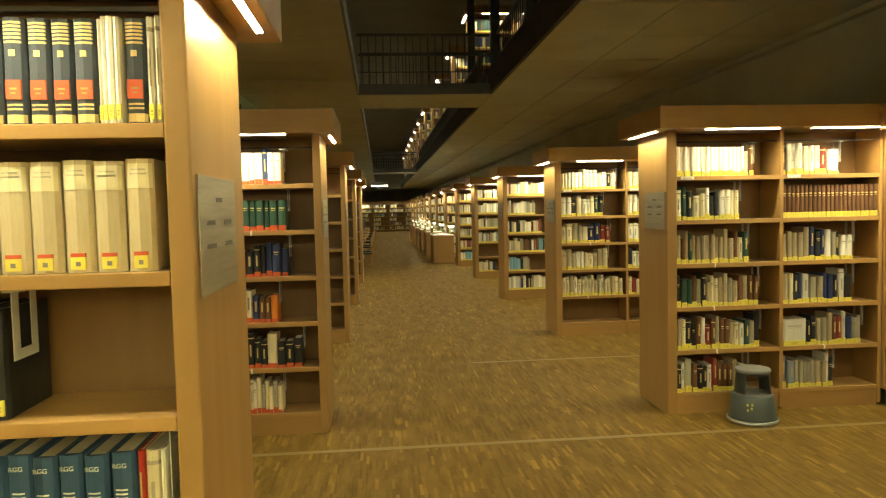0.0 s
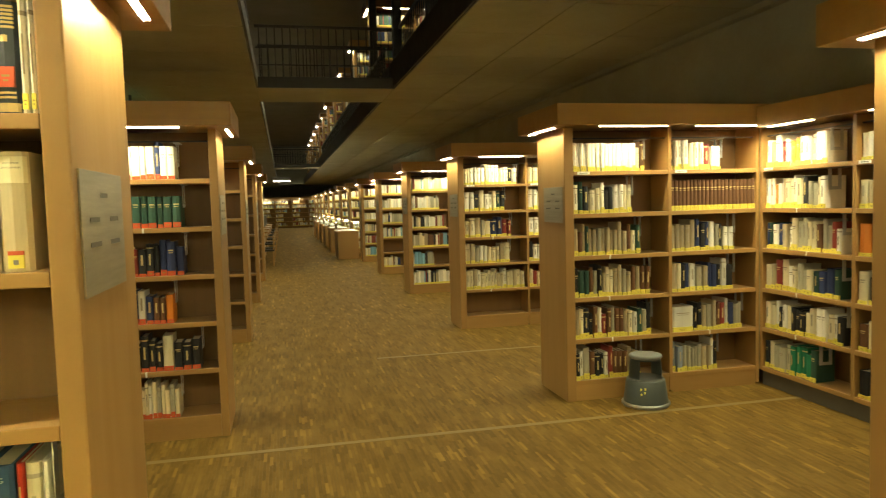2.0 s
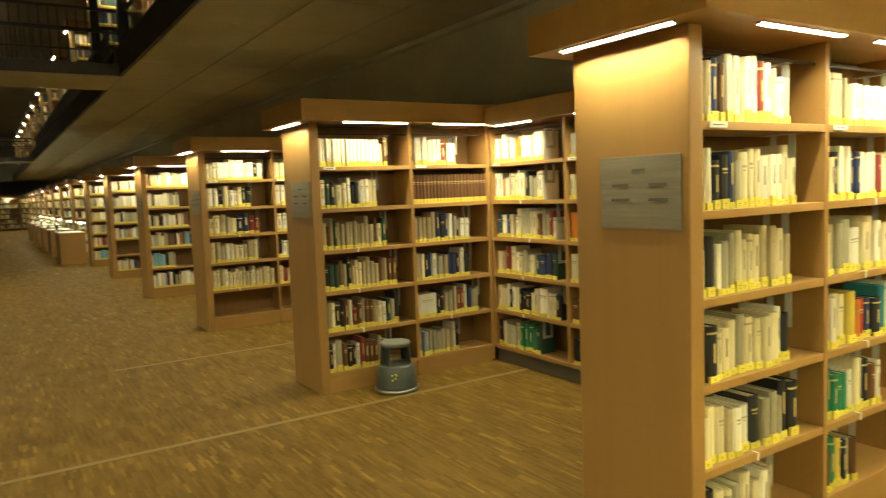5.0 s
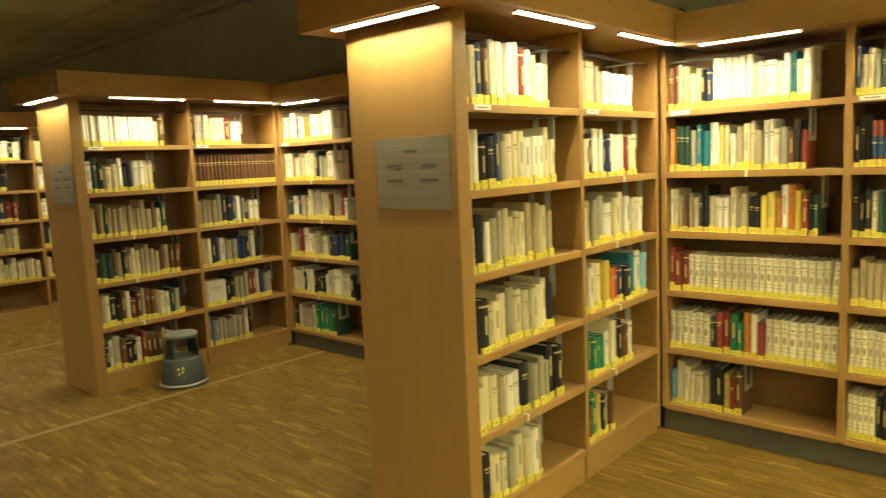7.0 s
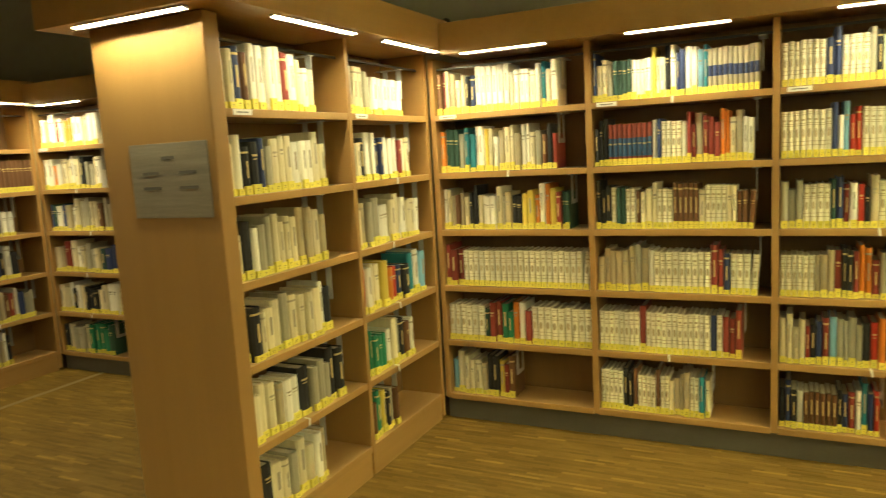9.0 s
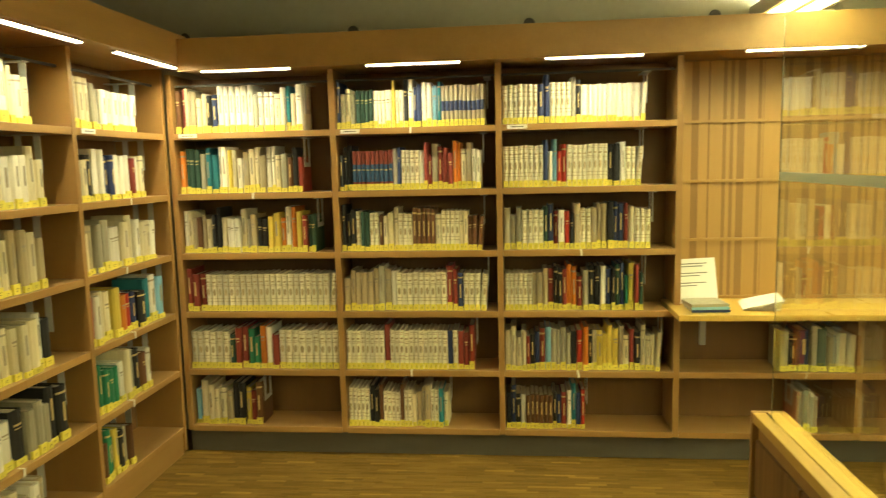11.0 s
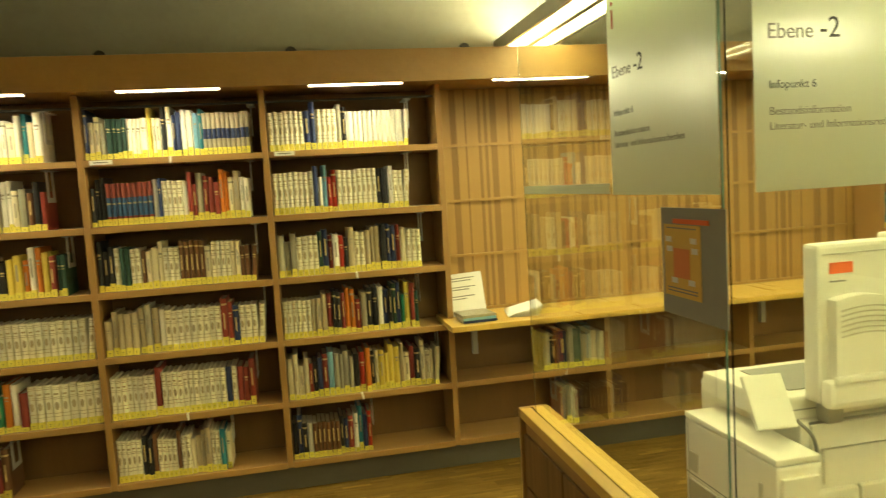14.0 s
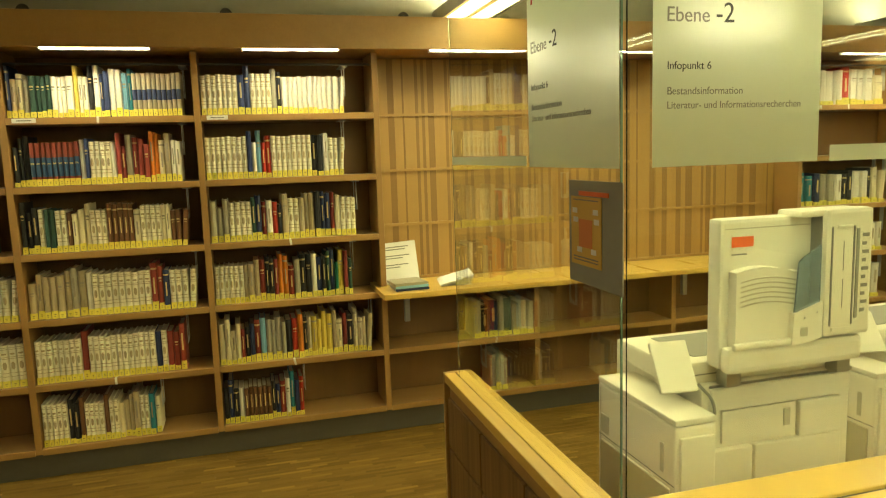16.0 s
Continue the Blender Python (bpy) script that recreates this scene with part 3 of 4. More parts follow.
def case_rows(m, bays, rows, label="yellow", single=False, **kw):
    """Books, hanging supports and shelf cards of one face. m: the case's pose; rows: for each bay, six (fill, letters), top first."""
    for (x0, w), bay in zip(bays, rows):
        join = None if single else Joined()
        for z, (fill, spec) in zip(reversed(LEVELS), bay):
            base = m @ pose(x0, 0, z)
            x = put_books(base, spec, fill, w, label, join=join, **kw) if spec else 0.0
            if spec and fill < 0.95:
                up = z + 0.35 - 0.036 if z < 1.9 else TOPZ - 0.025
                s = tagged(new("book_support", bookend_mesh()), "grey steel book support hanging from the shelf above", "book support", "hanging book supports")
                s.matrix_basis = m @ pose(x0 + min(w - 0.03, x + 0.012), 0.06, up)
        if join:
            join.done()
        for z in LEVELS[1:]:
            if rng.random() < 0.45:
                tg = tagged(new("paper_tag", tag_mesh()), "small white paper tag hanging over the shelf edge", "tag", "paper tags")
                tg.matrix_basis = m @ pose(x0 + w * rng.uniform(0.35, 0.55), -0.004, z, 0, rng.uniform(-12, 12), 0)
    for (x0, w), i in zip(bays, (0, 3, 1)):
        c = tagged(new("label_holder", card_mesh()), "white shelf label card on the board's edge", "label", "shelf cards")
        c.matrix_basis = m @ pose(x0 + 0.03 + 0.3 * (i % 3), -0.004, LEVELS[5] if i != 3 else LEVELS[5])


# the cases across the aisle on the east side
FRONTS = [2.035, 5.77, 9.38, 13.3, 17.3, 21.2, 25.1, 29.0, 32.9, 36.8, 40.7, 44.6, 48.5, 52.4]
BAYS = ((0.083, 0.86), (0.973, 0.82))
case_b = cross_case(BAYS)
case_b.matrix_basis = pose(2.262, FRONTS[0], 0)
ROWS_B = [
    [(.72, "wcbnwwwwwRwwcwc"), (.78, "cwkkbecccwwwcc"), (.72, "ckweeccccttct"), (.75, "wkccceccccwk"), (.80, "ccctwwkeeekk"), (.58, "wkcceccwt")],
    [(.72, "tcceewwwwwww"), (.78, "eckwwbbwwwRwc"), (.85, "cteewwccwccw"), (.90, "rwccyorbkTwl"), (.65, "GGGGGwceknw"), (.38, "knGGyken")]]
ROWS_A = [
    [(.75, "wwwwwwwwwwwwwwwwcn"), (.62, "wgkccwkkwwcc"), (.70, "tntgttettttttncg"), (.80, "kggnektccttetntnn"), (.82, "tckknwRnenntcwgek"), (.70, "kwenkkwRnnnttg")],
    [(.60, "kwwwcwwRww"), (1.0, "nnnnnnnnnnnnnnnnnnnnnn"), (.75, "tttttbkbwekww"), (.75, "tckbwetbbkwk"), (.85, "WkktetnRwbee"), (.55, "LLeeeeettwk")]]
ROWS_A2 = [
    [(.85, "ccwwwwcwwwcwwkw"), (.65, "wwkcwwcgk"), (.75, "cctecbbRR"), (.72, "ctewwccctc"), (.95, "cctwccccctcwcctcc"), (0, "")],
    [(.9, "ccwRccwRwcw"), (.9, "wwccwwcwckw"), (.7, "wwcwckwcw"), (.6, "kwwkcww"), (.9, "cRcRRwwcRw"), (0, "")]]
case_rows(case_b.matrix_basis, BAYS, ROWS_B, single=True)
for n, y in enumerate(FRONTS[1:], 1):
    m = pose(2.262, y, 0)
    copy_thing(case_b, m)
    if n == 1:
        case_rows(m, BAYS, ROWS_A)
    elif n == 2:
        case_rows(m, BAYS, ROWS_A2)
    else:
        far_books("book_rows", BAYS, LEVELS, 100 + n, "light", m=m)
    far_books("book_rows", [(-BAYS[1][0] - BAYS[1][1], BAYS[1][1]), (-BAYS[0][0] - BAYS[0][1], BAYS[0][1])], LEVELS, 300 + n, "light", m=m @ pose(0, 0.62, 0, 0, 0, 180))
# the case at the reading end, its north face towards the desk
Y_C = -4.79
case_c = copy_thing(case_b, pose(2.262, Y_C - 0.62, 0))
far_books("book_rows", [(-BAYS[1][0] - BAYS[1][1], BAYS[1][1]), (-BAYS[0][0] - BAYS[0][1], BAYS[0][1])], LEVELS, 77, "light", m=pose(2.262, Y_C, 0, 0, 0, 180))

# wall bays: from the case down to the next one
W = 0.975
K_LEFT = [2.025, 1.07, 0.134, -0.841]
ROWS_K = [
    [(.82, "nRctcckbwwwwwwewwwcwTcw"), (.80, "ogggeTTwwycwtcctwwcenkR"), (.87, "wctntckkcwwwcetkkyyowoyRgg"), (.98, "RRRssssssssssssssssssssss"), (.99, "ssssssgRRGGowRsssssssss"), (.46, "lcccctkkyRn")],
    [(.93, "bcceggggwwwwywwkwbbwwlTdddddddddd"), (.90, "kkkmmmmmmmmmwbsssswRReRRRooctww"), (.90, "kkksggssncccsssnnnnncssssccnnn"), (.92, "ttttttetwsssssssssRRbssss"), (.84, "ssssssssRssssssssssssbsRRR"), (.66, "ssssskknssssnssctttssTc")],
    [(.82, "sssssssbbssssekwwwwwwwwwwww"), (.80, "ssssssssbwlrrsssssssskkwsss"), (.86, "eeessssgbRwrktsstttkbbRcsss"), (.82, "sssssstttRkkRooRekkwbkgbGyRg"), (.92, "ccccRkbRleeeekrokcyyyytcRkcccc"), (.48, "kbkwnnnnnnkbRwTbr")]]
for i in range(3):
    wall_bay(K_LEFT[i], K_LEFT[i] - K_LEFT[i + 1], right=0.903 if i == 2 else 0.0)
    case_rows(pose(4.09, K_LEFT[i], 0, 0, 0, -90), [(GAP, K_LEFT[i] - K_LEFT[i + 1] - GAP)], [ROWS_K[i]], single=(i == 2))
# desk part: low bays with the acoustic wall above
LOW = [-0.841, -1.82, -2.805, -3.795]
for i in range(3):
    wall_bay(LOW[i], LOW[i] - LOW[i + 1], "low open beech compartments under the wall desk", low=True)
wall_bay(-3.795, 0.97, right=0.14)
case_rows(pose(4.09, -3.795, 0, 0, 0, -90), [(GAP, 0.94)], [[(.75, "cywwwrwwwc"), (0, ""), (.8, "TTbeewkkwwkcc"), (.8, "kwcweccgkww"), (.8, "kwwceccw"), (.5, "wcekb")]])
m_low = pose(4.09, -1.82, 0, 0, 0, -90)
put_books(m_low @ pose(-0.40, 0, LEVELS[1]), "ekbegtcc", 0.42, 0.95)
put_books(m_low @ pose(-0.30, 0, LEVELS[0]), "tte", 0.12, 0.95)
canopy_run(-4.625, 1.863)
wall_tubes = thing("canopy_lights", "fluorescent tubes under the wall canopy", "light", "canopy lights")
for y in (1.50, 0.57, -0.39, -1.41, -2.36, -3.31, -4.26):
    add_tube(wall_tubes, 3.978, y, -90, 0.50, WCAN)

# wall runs of the other bays along the aisle
for n in range(0, len(FRONTS) - 1):
    y1, y0 = FRONTS[n + 1], FRONTS[n] + 0.62
    k = 3
    w = (y1 - y0 - 0.01) / k
    for i in range(k):
        wall_bay(y1 - i * w, w)
        mk = pose(4.09, y1 - i * w, 0, 0, 0, -90)
        if n == 0 and i < 2:
            rows = [[(.72, "wtwwRwoowwcww"), (.7, "wwowtccwckeecw"), (.85, "bgwbtwceeccneeRw"), (.85, "ctRcwceecgbbg"), (.9, "ccwkwckkkccwwcwk"), (.62, "kceecGGGGg")],
                    [(.5, "wwcewwk"), (.6, "ctRkwcw"), (.7, "oRTccw"), (.8, "ckbRcceew"), (.8, "nctwwkec"), (.6, "kkenb")]][i]
            case_rows(mk, [(GAP, w - GAP)], [rows])
        else:
            far_books("book_rows", [(GAP, w - GAP)], LEVELS, 500 + 10 * n + i, "light", m=mk)
    canopy_run(y0 + 0.17, y1 - 0.17)
    tubes = thing("canopy_lights", "fluorescent tubes under the wall canopy", "light", "canopy lights")
    for i in range(k):
        add_tube(tubes, 3.978, y1 - (i + 0.5) * w, -90, 0.50, WCAN)

# west side cases
WEST = [2.03, 5.74, 9.5, 13.3, 17.1]
WBAYS = ((0.06, 0.86), (0.95, 0.83), (1.81, 0.86))
case_l = cross_case(WBAYS, plate=0.16)
# mirrored in plan: closed end towards the aisle, turned by half a circle
ROWS_L2 = [(.72, "kwwwwwwwwbww"), (.75, "tcRogggggggg"), (.75, "RkkcotRkkkbbb"), (.65, "ctcckbbwbnno"), (.85, "bwkkkkkkckkk"), (.66, "cceccecwcceccwceccec")]
for n, y in enumerate(WEST):
    m = pose(-0.45, y + 0.62, 0, 0, 0, 180)
    if n == 0:
        case_l.matrix_basis = m
    else:
        copy_thing(case_l, m)
    face = pose(-0.45 - 0.06 - 0.86, y, 0)
    if n == 1:
        case_rows(face, [(0.0, 0.86)], [ROWS_L2], label="red")
        far_books("book_rows", [(-1.76, 0.86), (-0.86, 0.83)], LEVELS, 40, "dark", "red", m=face)
    elif n > 1:
        far_books("book_rows", [(-1.76, 0.86), (-0.86, 0.83), (0.0, 0.6)], LEVELS, 40 + n, "dark", m=face)
    far_books("book_rows", [(0.06, 0.86), (0.95, 0.83)], LEVELS, 60 + n, "dark", m=pose(-0.45, y + 0.62, 0, 0, 0, 180))
# the near west case: large folios, vellum volumes, an encyclopedia
face = pose(-0.45 - 0.06 - 0.86, WEST[0], 0)
put_books(face @ pose(0.0, 0, LEVELS[5]), "DDDDDDDDDDDDDwwwwDww", 0.985, 0.86, "patch", 0.22, 0.25, lean=False)
put_books(face @ pose(0.02, 0, LEVELS[4]), "vvvvvvvvvvv", 0.93, 0.86, "patch", 0.23, 0.265, lean=False)
put_books(face @ pose(0.0, 0, LEVELS[3]), "kkknnkkkkkk", 0.53, 0.86, "patch", 0.22, 0.27, lean=False)
put_books(face @ pose(0.0, 0, LEVELS[2]), "nnnkkRbbqqqqqqqrcw", 0.95, 0.86, "patch", 0.21, 0.26, lean=False)
put_books(face @ pose(0.0, 0, LEVELS[1]), "kkknnRbbgg", 0.8, 0.86, "red")
put_books(face @ pose(0.0, 0, LEVELS[0]), "kkgggRRnn", 0.7, 0.86, "red")

sup = tagged(new("book_support", bookend_mesh()), "grey steel book support hanging from the shelf above", "book support", "hanging book supports")
sup.matrix_basis = face @ pose(0.485, 0.05, LEVELS[4] - 0.036)
sup = tagged(new("book_support", bookend_mesh()), "grey steel book support hanging from the shelf above", "book support", "hanging book supports")
sup.matrix_basis = face @ pose(0.835, 0.05, LEVELS[3] - 0.036)

# ---- upper gallery cases and rails, seen through the void ----
for n, y in enumerate([15.9 + 3.85 * i for i in range(12)]):
    m = pose(2.05, y, CEIL + 0.175)
    copy_thing(case_b, m)
    far_books("book_rows", BAYS, LEVELS, 900 + n, "dark", m=m)
m = pose(-0.75, 49.2, CEIL + 0.175, 0, 0, 180)
copy_thing(case_b, m)
far_books("book_rows", [(-1.793, 0.82), (-0.943, 0.86)], LEVELS, 931, "dark", m=m @ pose(0, 0.62, 0, 0, 0, 180))


def rail_run(x, y0, y1):
    b = thing("gallery_railing", "dark steel gallery railing along the void", "railing", "gallery railings", m=pose(x, 0, CEIL + 0.17))
    slab("handrail", -0.02, 0.02, y0, y1, 0.73, 0.77, RAIL, b)
    bm = bmesh.new()
    box(bm, -0.008, 0.008, -0.008, 0.008, 0, 0.73)
    bal = mesh("baluster", bm, RAIL)
    n = int((y1 - y0) / 0.14)
    for i in range(n):
        share("baluster", bal, b, pose(0, y0 + 0.05 + i * 0.14, 0))
    return b


for y in (5.2, 9.0, 11.7, 14.6):
    post = tagged(slab("gallery_post", 1.84, 1.98, y, y + 0.14, CEIL + 0.17, CEIL + 3.39, RAIL), "dark steel post at the gallery's edge", "post", "gallery posts")
rail_run(1.86, 2.4, 11.2)
rail_run(1.86, 12.8, 33.4)
rail_run(-0.38, 2.4, 11.2)

# ---- far end ----
for i in range(5):
    m = pose(-3.2 + i * 1.3, 57.5, 0)
    b = thing("bookcase", "wide beech bookcase across the end of the aisle", "bookcase", "end bookcases", m=m)
    slab("side_panel", 0, 0.05, 0, 0.3, 0, 2.25, WOOD, b)
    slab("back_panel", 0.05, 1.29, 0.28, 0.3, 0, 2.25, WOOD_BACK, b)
    slab("canopy", 0, 1.29, -0.1, 0.3, 2.25, 2.44, WOOD_H, b)
    for z in LEVELS + [TOPZ]:
        share("shelf", board_mesh(1.23, 0.27), b, pose(0.055, 0.003, z))
    add_tube(b, 0.65, -0.05, 0, z=2.25)
    far_books("book_rows", [(0.06, 1.2)], LEVELS, 1200 + i, "light", m=m)


def vitrine(y):
    v = thing("display_case", "beech display case with a lit glass top", "display case", "display cases", m=pose(1.62, y, 0))
    slab("base", 0.02, 0.68, 0.02, 1.28, 0, 0.84, WOOD, v, bevel=0.006)
    slab("rim", 0, 0.70, 0, 1.30, 0.84, 0.88, WOOD_H, v, bevel=0.004)
    g = slab("glass_cover", 0.02, 0.68, 0.02, 1.28, 0.89, 1.17, GLASS, v)
    g.visible_shadow = False
    slab("light_strip", 0.60, 0.64, 0.08, 1.22, 1.12, 1.14, CASE_GLOW, v)
    slab("cushion", 0.06, 0.58, 0.08, 1.22, 0.895, 0.905, PAPER, v)
    bm = bmesh.new()
    box(bm, 0.15, 0.33, 0.2, 0.45, 0.907, 0.93, 0, 0.004)
    box(bm, 0.2, 0.42, 0.65, 0.98, 0.907, 0.925, 0, 0.004)
    part("open_book", bm, PAPER, v)
    return v


for i in range(6):
    vitrine(22.6 + i * 3.4)


def reading_table(y):
    t = thing("reading_table", "long dark reading table with a grey screen", "table", "reading tables", m=pose(-1.75, y, 0))
    slab("tabletop", 0, 1.15, 0, 2.2, 0.71, 0.75, WOOD_H, t, bevel=0.004)
    for x in (0.04, 1.05):
        slab("leg", x, x + 0.06, 0.1, 2.1, 0, 0.709, WOOD, t)
    slab("screen", 0.3, 0.9, 0.3, 0.36, 0.752, 1.25, GREYCARD, t)
    return t


def chair(x, y):
    c = thing("chair", "dark upholstered wooden reading chair beside the table", "chair", "reading chairs", m=pose(x, y, 0))
    slab("seat", 0, 0.44, 0, 0.44, 0.42, 0.47, RAIL, c, bevel=0.01)
    slab("backrest", 0.40, 0.44, 0.02, 0.42, 0.62, 0.86, WOOD, c, bevel=0.008)
    bm = bmesh.new()
    box(bm, -0.018, 0.018, -0.018, 0.018, 0, 0.42)
    leg = mesh("leg", bm, WOOD)
    for a in (0.03, 0.41):
        for d in (0.03, 0.41):
            share("leg", leg, c, pose(a, d, 0))
    bm = bmesh.new()
    box(bm, 0.40, 0.435, 0.03, 0.06, 0.47, 0.63)
    box(bm, 0.40, 0.435, 0.38, 0.41, 0.47, 0.63)
    part("back_post", bm, WOOD, c)
    return c


for i in range(6):
    reading_table(21.0 + i * 3.6)
    chair(-0.72, 21.3 + i * 3.6)
    chair(-0.72, 22.4 + i * 3.6)

# ceiling lamp far down the aisle, emergency exit sign
p = thing("ceiling_light", "white linear ceiling light far down the aisle", "light")
slab("diffuser", -0.5, 0.5, 44.0, 44.25, 3.20, 3.26, SPOT_GLOW, p)
slab("housing", -0.52, 0.52, 43.98, 44.27, 3.26, CEIL - 0.001, ALU, p)
p = thing("exit_sign", "dim green emergency exit sign under the soffit", "sign")
slab("sign_face", -2.35, -2.05, 12.0, 12.04, 3.18, 3.34, EXIT_GLOW, p)
slab("bracket", -2.22, -2.18, 12.0, 12.03, 3.34, CEIL - 0.001, RAIL, p)


# ---- step stool ----
def step_stool(x, y):
    s = thing("step_stool", "grey-green round rolling step stool on the parquet before a bookcase", "stool", m=pose(x, y, 0, 0, 0, -40) @ Matrix.Diagonal((0.90, 0.90, 0.98, 1)))
    bm = bmesh.new()
    ring(bm, [(0.205, 0.0), (0.215, 0.012), (0.215, 0.028), (0.203, 0.034)], 40)
    part("bumper_ring", bm, STEEL, s, "worn grey bumper ring")
    bm = bmesh.new()
    ring(bm, [(0.198, 0.03), (0.196, 0.05), (0.172, 0.215), (0.165, 0.225)], 40)
    part("lower_drum", bm, STOOL, s)
    bm = bmesh.new()
    ring(bm, [(0.160, 0.2245), (0.158, 0.231), (0.15, 0.232)], 40)
    part("lower_tread", bm, RUBBER, s)
    bm = bmesh.new()   # upper shell with a foot opening
    n = 40
    rows_z = [0.226, 0.25, 0.382, 0.395]
    rad = [0.152, 0.149, 0.1345, 0.134]
    lp = [[bm.verts.new((r * math.cos(2 * math.pi * i / n), r * math.sin(2 * math.pi * i / n), z)) for i in range(n)] for r, z in zip(rad, rows_z)]
    for k in range(3):
        for i in range(n):
            a = 360 * (i + 0.5) / n
            if k < 2 and (258 < a < 350 or 78 < a < 170):
                continue
            bm.faces.new((lp[k][i], lp[k][(i + 1) % n], lp[k + 1][(i + 1) % n], lp[k + 1][i])).smooth = True
    bmesh.ops.solidify(bm, geom=bm.faces[:], thickness=0.004)
    part("upper_drum", bm, STOOL, s)
    bm = bmesh.new()
    ring(bm, [(0.136, 0.394), (0.144, 0.402), (0.146, 0.416), (0.140, 0.424), (0.12, 0.425)], 40)
    part("top_tread", bm, RUBBER, s, "grey ribbed rubber tread")
    bm = bmesh.new()
    for a, h in ((-0.025, 0.155), (-0.022, 0.115), (0.008, 0.13), (0.012, 0.16)):
        box(bm, a, a + 0.013, -0.203, -0.175, h, h + 0.015)
    part("sticker", bm, YELLOW, s, "small yellow stickers", m=pose(0, 0.006, 0, 0, 0, 5))
    return s


step_stool(2.845, 5.53)

# ---- acoustic wall and desk ----
aw = thing("acoustic_wall", "perforated beech acoustic panels above the wall desk", "panel", kind="structure")
prng = random.Random(5)
zs = [(0.905, 1.235), (1.24, 1.57), (1.575, 1.905), (1.91, 2.25)]
slab("backing", 4.316, 4.34, -3.79, -0.88, 0.90, 2.25, PERF, aw)
for y0 in [-0.88 - i * 0.4845 for i in range(6)]:
    strips = []
    x = 0.0
    while x < 0.48:
        w = prng.choice((0.02, 0.035, 0.05, 0.07, 0.09))
        strips.append((x, min(0.48, x + w)))
        x += w + prng.choice((0.012, 0.02, 0.04, 0.055))
    for z0, z1 in zs:
        for a, c in strips:
            slab("panel", 4.3140, 4.3155, y0 - c, y0 - a, z0 + 0.012, z1, WOOD_PANEL, aw)
        slab("panel", 4.303, 4.3155, y0 - 0.484, y0, z0 - 0.004, z0 + 0.012, WOOD_PANEL, aw)
d = thing("wall_desk", "long beech wall desk below the acoustic panels", "desk")
slab("desktop", 3.84, 4.30, -3.79, -0.81, 0.868, 0.90, WOOD_TOP, d, bevel=0.004)
slab("end_bracket", 4.00, 4.03, -0.99, -0.96, 0.70, 0.866, STEEL, d)
slab("end_bracket", 4.00, 4.03, -2.86, -2.83, 0.70, 0.866, STEEL, d)
nc = thing("notice_card", "white printed notice leaning on the wall desk", "notice", m=pose(4.12, -0.86, 0.905, -16, -4, -98))
slab("card", 0, 0.22, 0, 0.004, 0, 0.25, PAPER, nc)
for z, w in ((0.218, 0.15), (0.203, 0.13), (0.165, 0.15), (0.15, 0.11), (0.11, 0.14), (0.095, 0.09)):
    slab("print_line", 0.025, 0.025 + w, -0.0015, -0.0003, z, z + 0.0055, INK_SOFT, nc)
for i, (k, w) in enumerate((("b", 0.2), ("l", 0.19), ("e", 0.19))):
    ob = tagged(new("book", book_data(k, 3)), NAMES[k] + " paperback lying flat on the wall desk", "book")
    ob.matrix_basis = pose(3.90, -1.09 + 0.003 * i, 0.9175 + 0.016 * i, 0, 90, 3 * i) @ Matrix.Diagonal((0.0155, 0.20, 0.17, 1))
ls = thing("leaflet_stack", "small fanned stack of white leaflets on the desk", "paper", m=pose(3.96, -1.17, 0.9, 0, 0, -100) @ Matrix.Diagonal((1.25, 1.15, 1, 1)))
for i in range(5):
    bm = bmesh.new()
    vs = box(bm, 0.004 * i, 0.15 + 0.003 * i, -0.006 * i, 0.21 - 0.004 * i, 0.002 + 0.004 * i, 0.0045 + 0.004 * i)
    for v in vs:
        if v.co.x > 0.1:
            v.co.z += 0.011 * i
    part("leaflet", bm, PAPER, ls)

# ---- tie holes in the concrete ----
for y in (1.0, -0.065, -1.13, -2.20, -3.25, 2.07, 3.13):
    bm = bmesh.new()
    ring(bm, [(0.034, 0), (0.034, 0.006), (0.027, 0.006), (0.024, 0.003)], 24)
    tagged(part("tie_hole_plug", bm, RAIL, m=pose(WALL_X - 0.001, y, 2.525, 0, -90, 0)), "dark round plug of a formwork tie hole", "plug", "tie holes")


# ---- hanging luminaires over the info point, with unseen ones added as fill ----
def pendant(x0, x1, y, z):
    p = thing("pendant_light", "long aluminium pendant light with white louvres, switched on, some added unseen", "light", "pendant lights")
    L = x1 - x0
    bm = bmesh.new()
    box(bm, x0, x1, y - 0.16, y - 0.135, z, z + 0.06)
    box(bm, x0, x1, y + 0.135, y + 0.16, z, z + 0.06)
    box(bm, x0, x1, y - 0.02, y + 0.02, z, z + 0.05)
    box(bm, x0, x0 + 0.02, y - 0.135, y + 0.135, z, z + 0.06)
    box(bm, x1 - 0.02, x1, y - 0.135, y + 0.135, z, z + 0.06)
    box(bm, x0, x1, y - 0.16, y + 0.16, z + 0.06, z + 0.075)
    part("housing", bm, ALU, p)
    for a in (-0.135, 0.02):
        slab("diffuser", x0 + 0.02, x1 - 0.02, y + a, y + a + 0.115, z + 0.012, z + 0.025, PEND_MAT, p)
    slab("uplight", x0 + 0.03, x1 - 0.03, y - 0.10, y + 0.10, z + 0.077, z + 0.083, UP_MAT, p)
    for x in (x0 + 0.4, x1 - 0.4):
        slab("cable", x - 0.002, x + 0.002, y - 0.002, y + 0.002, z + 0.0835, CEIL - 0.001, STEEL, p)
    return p


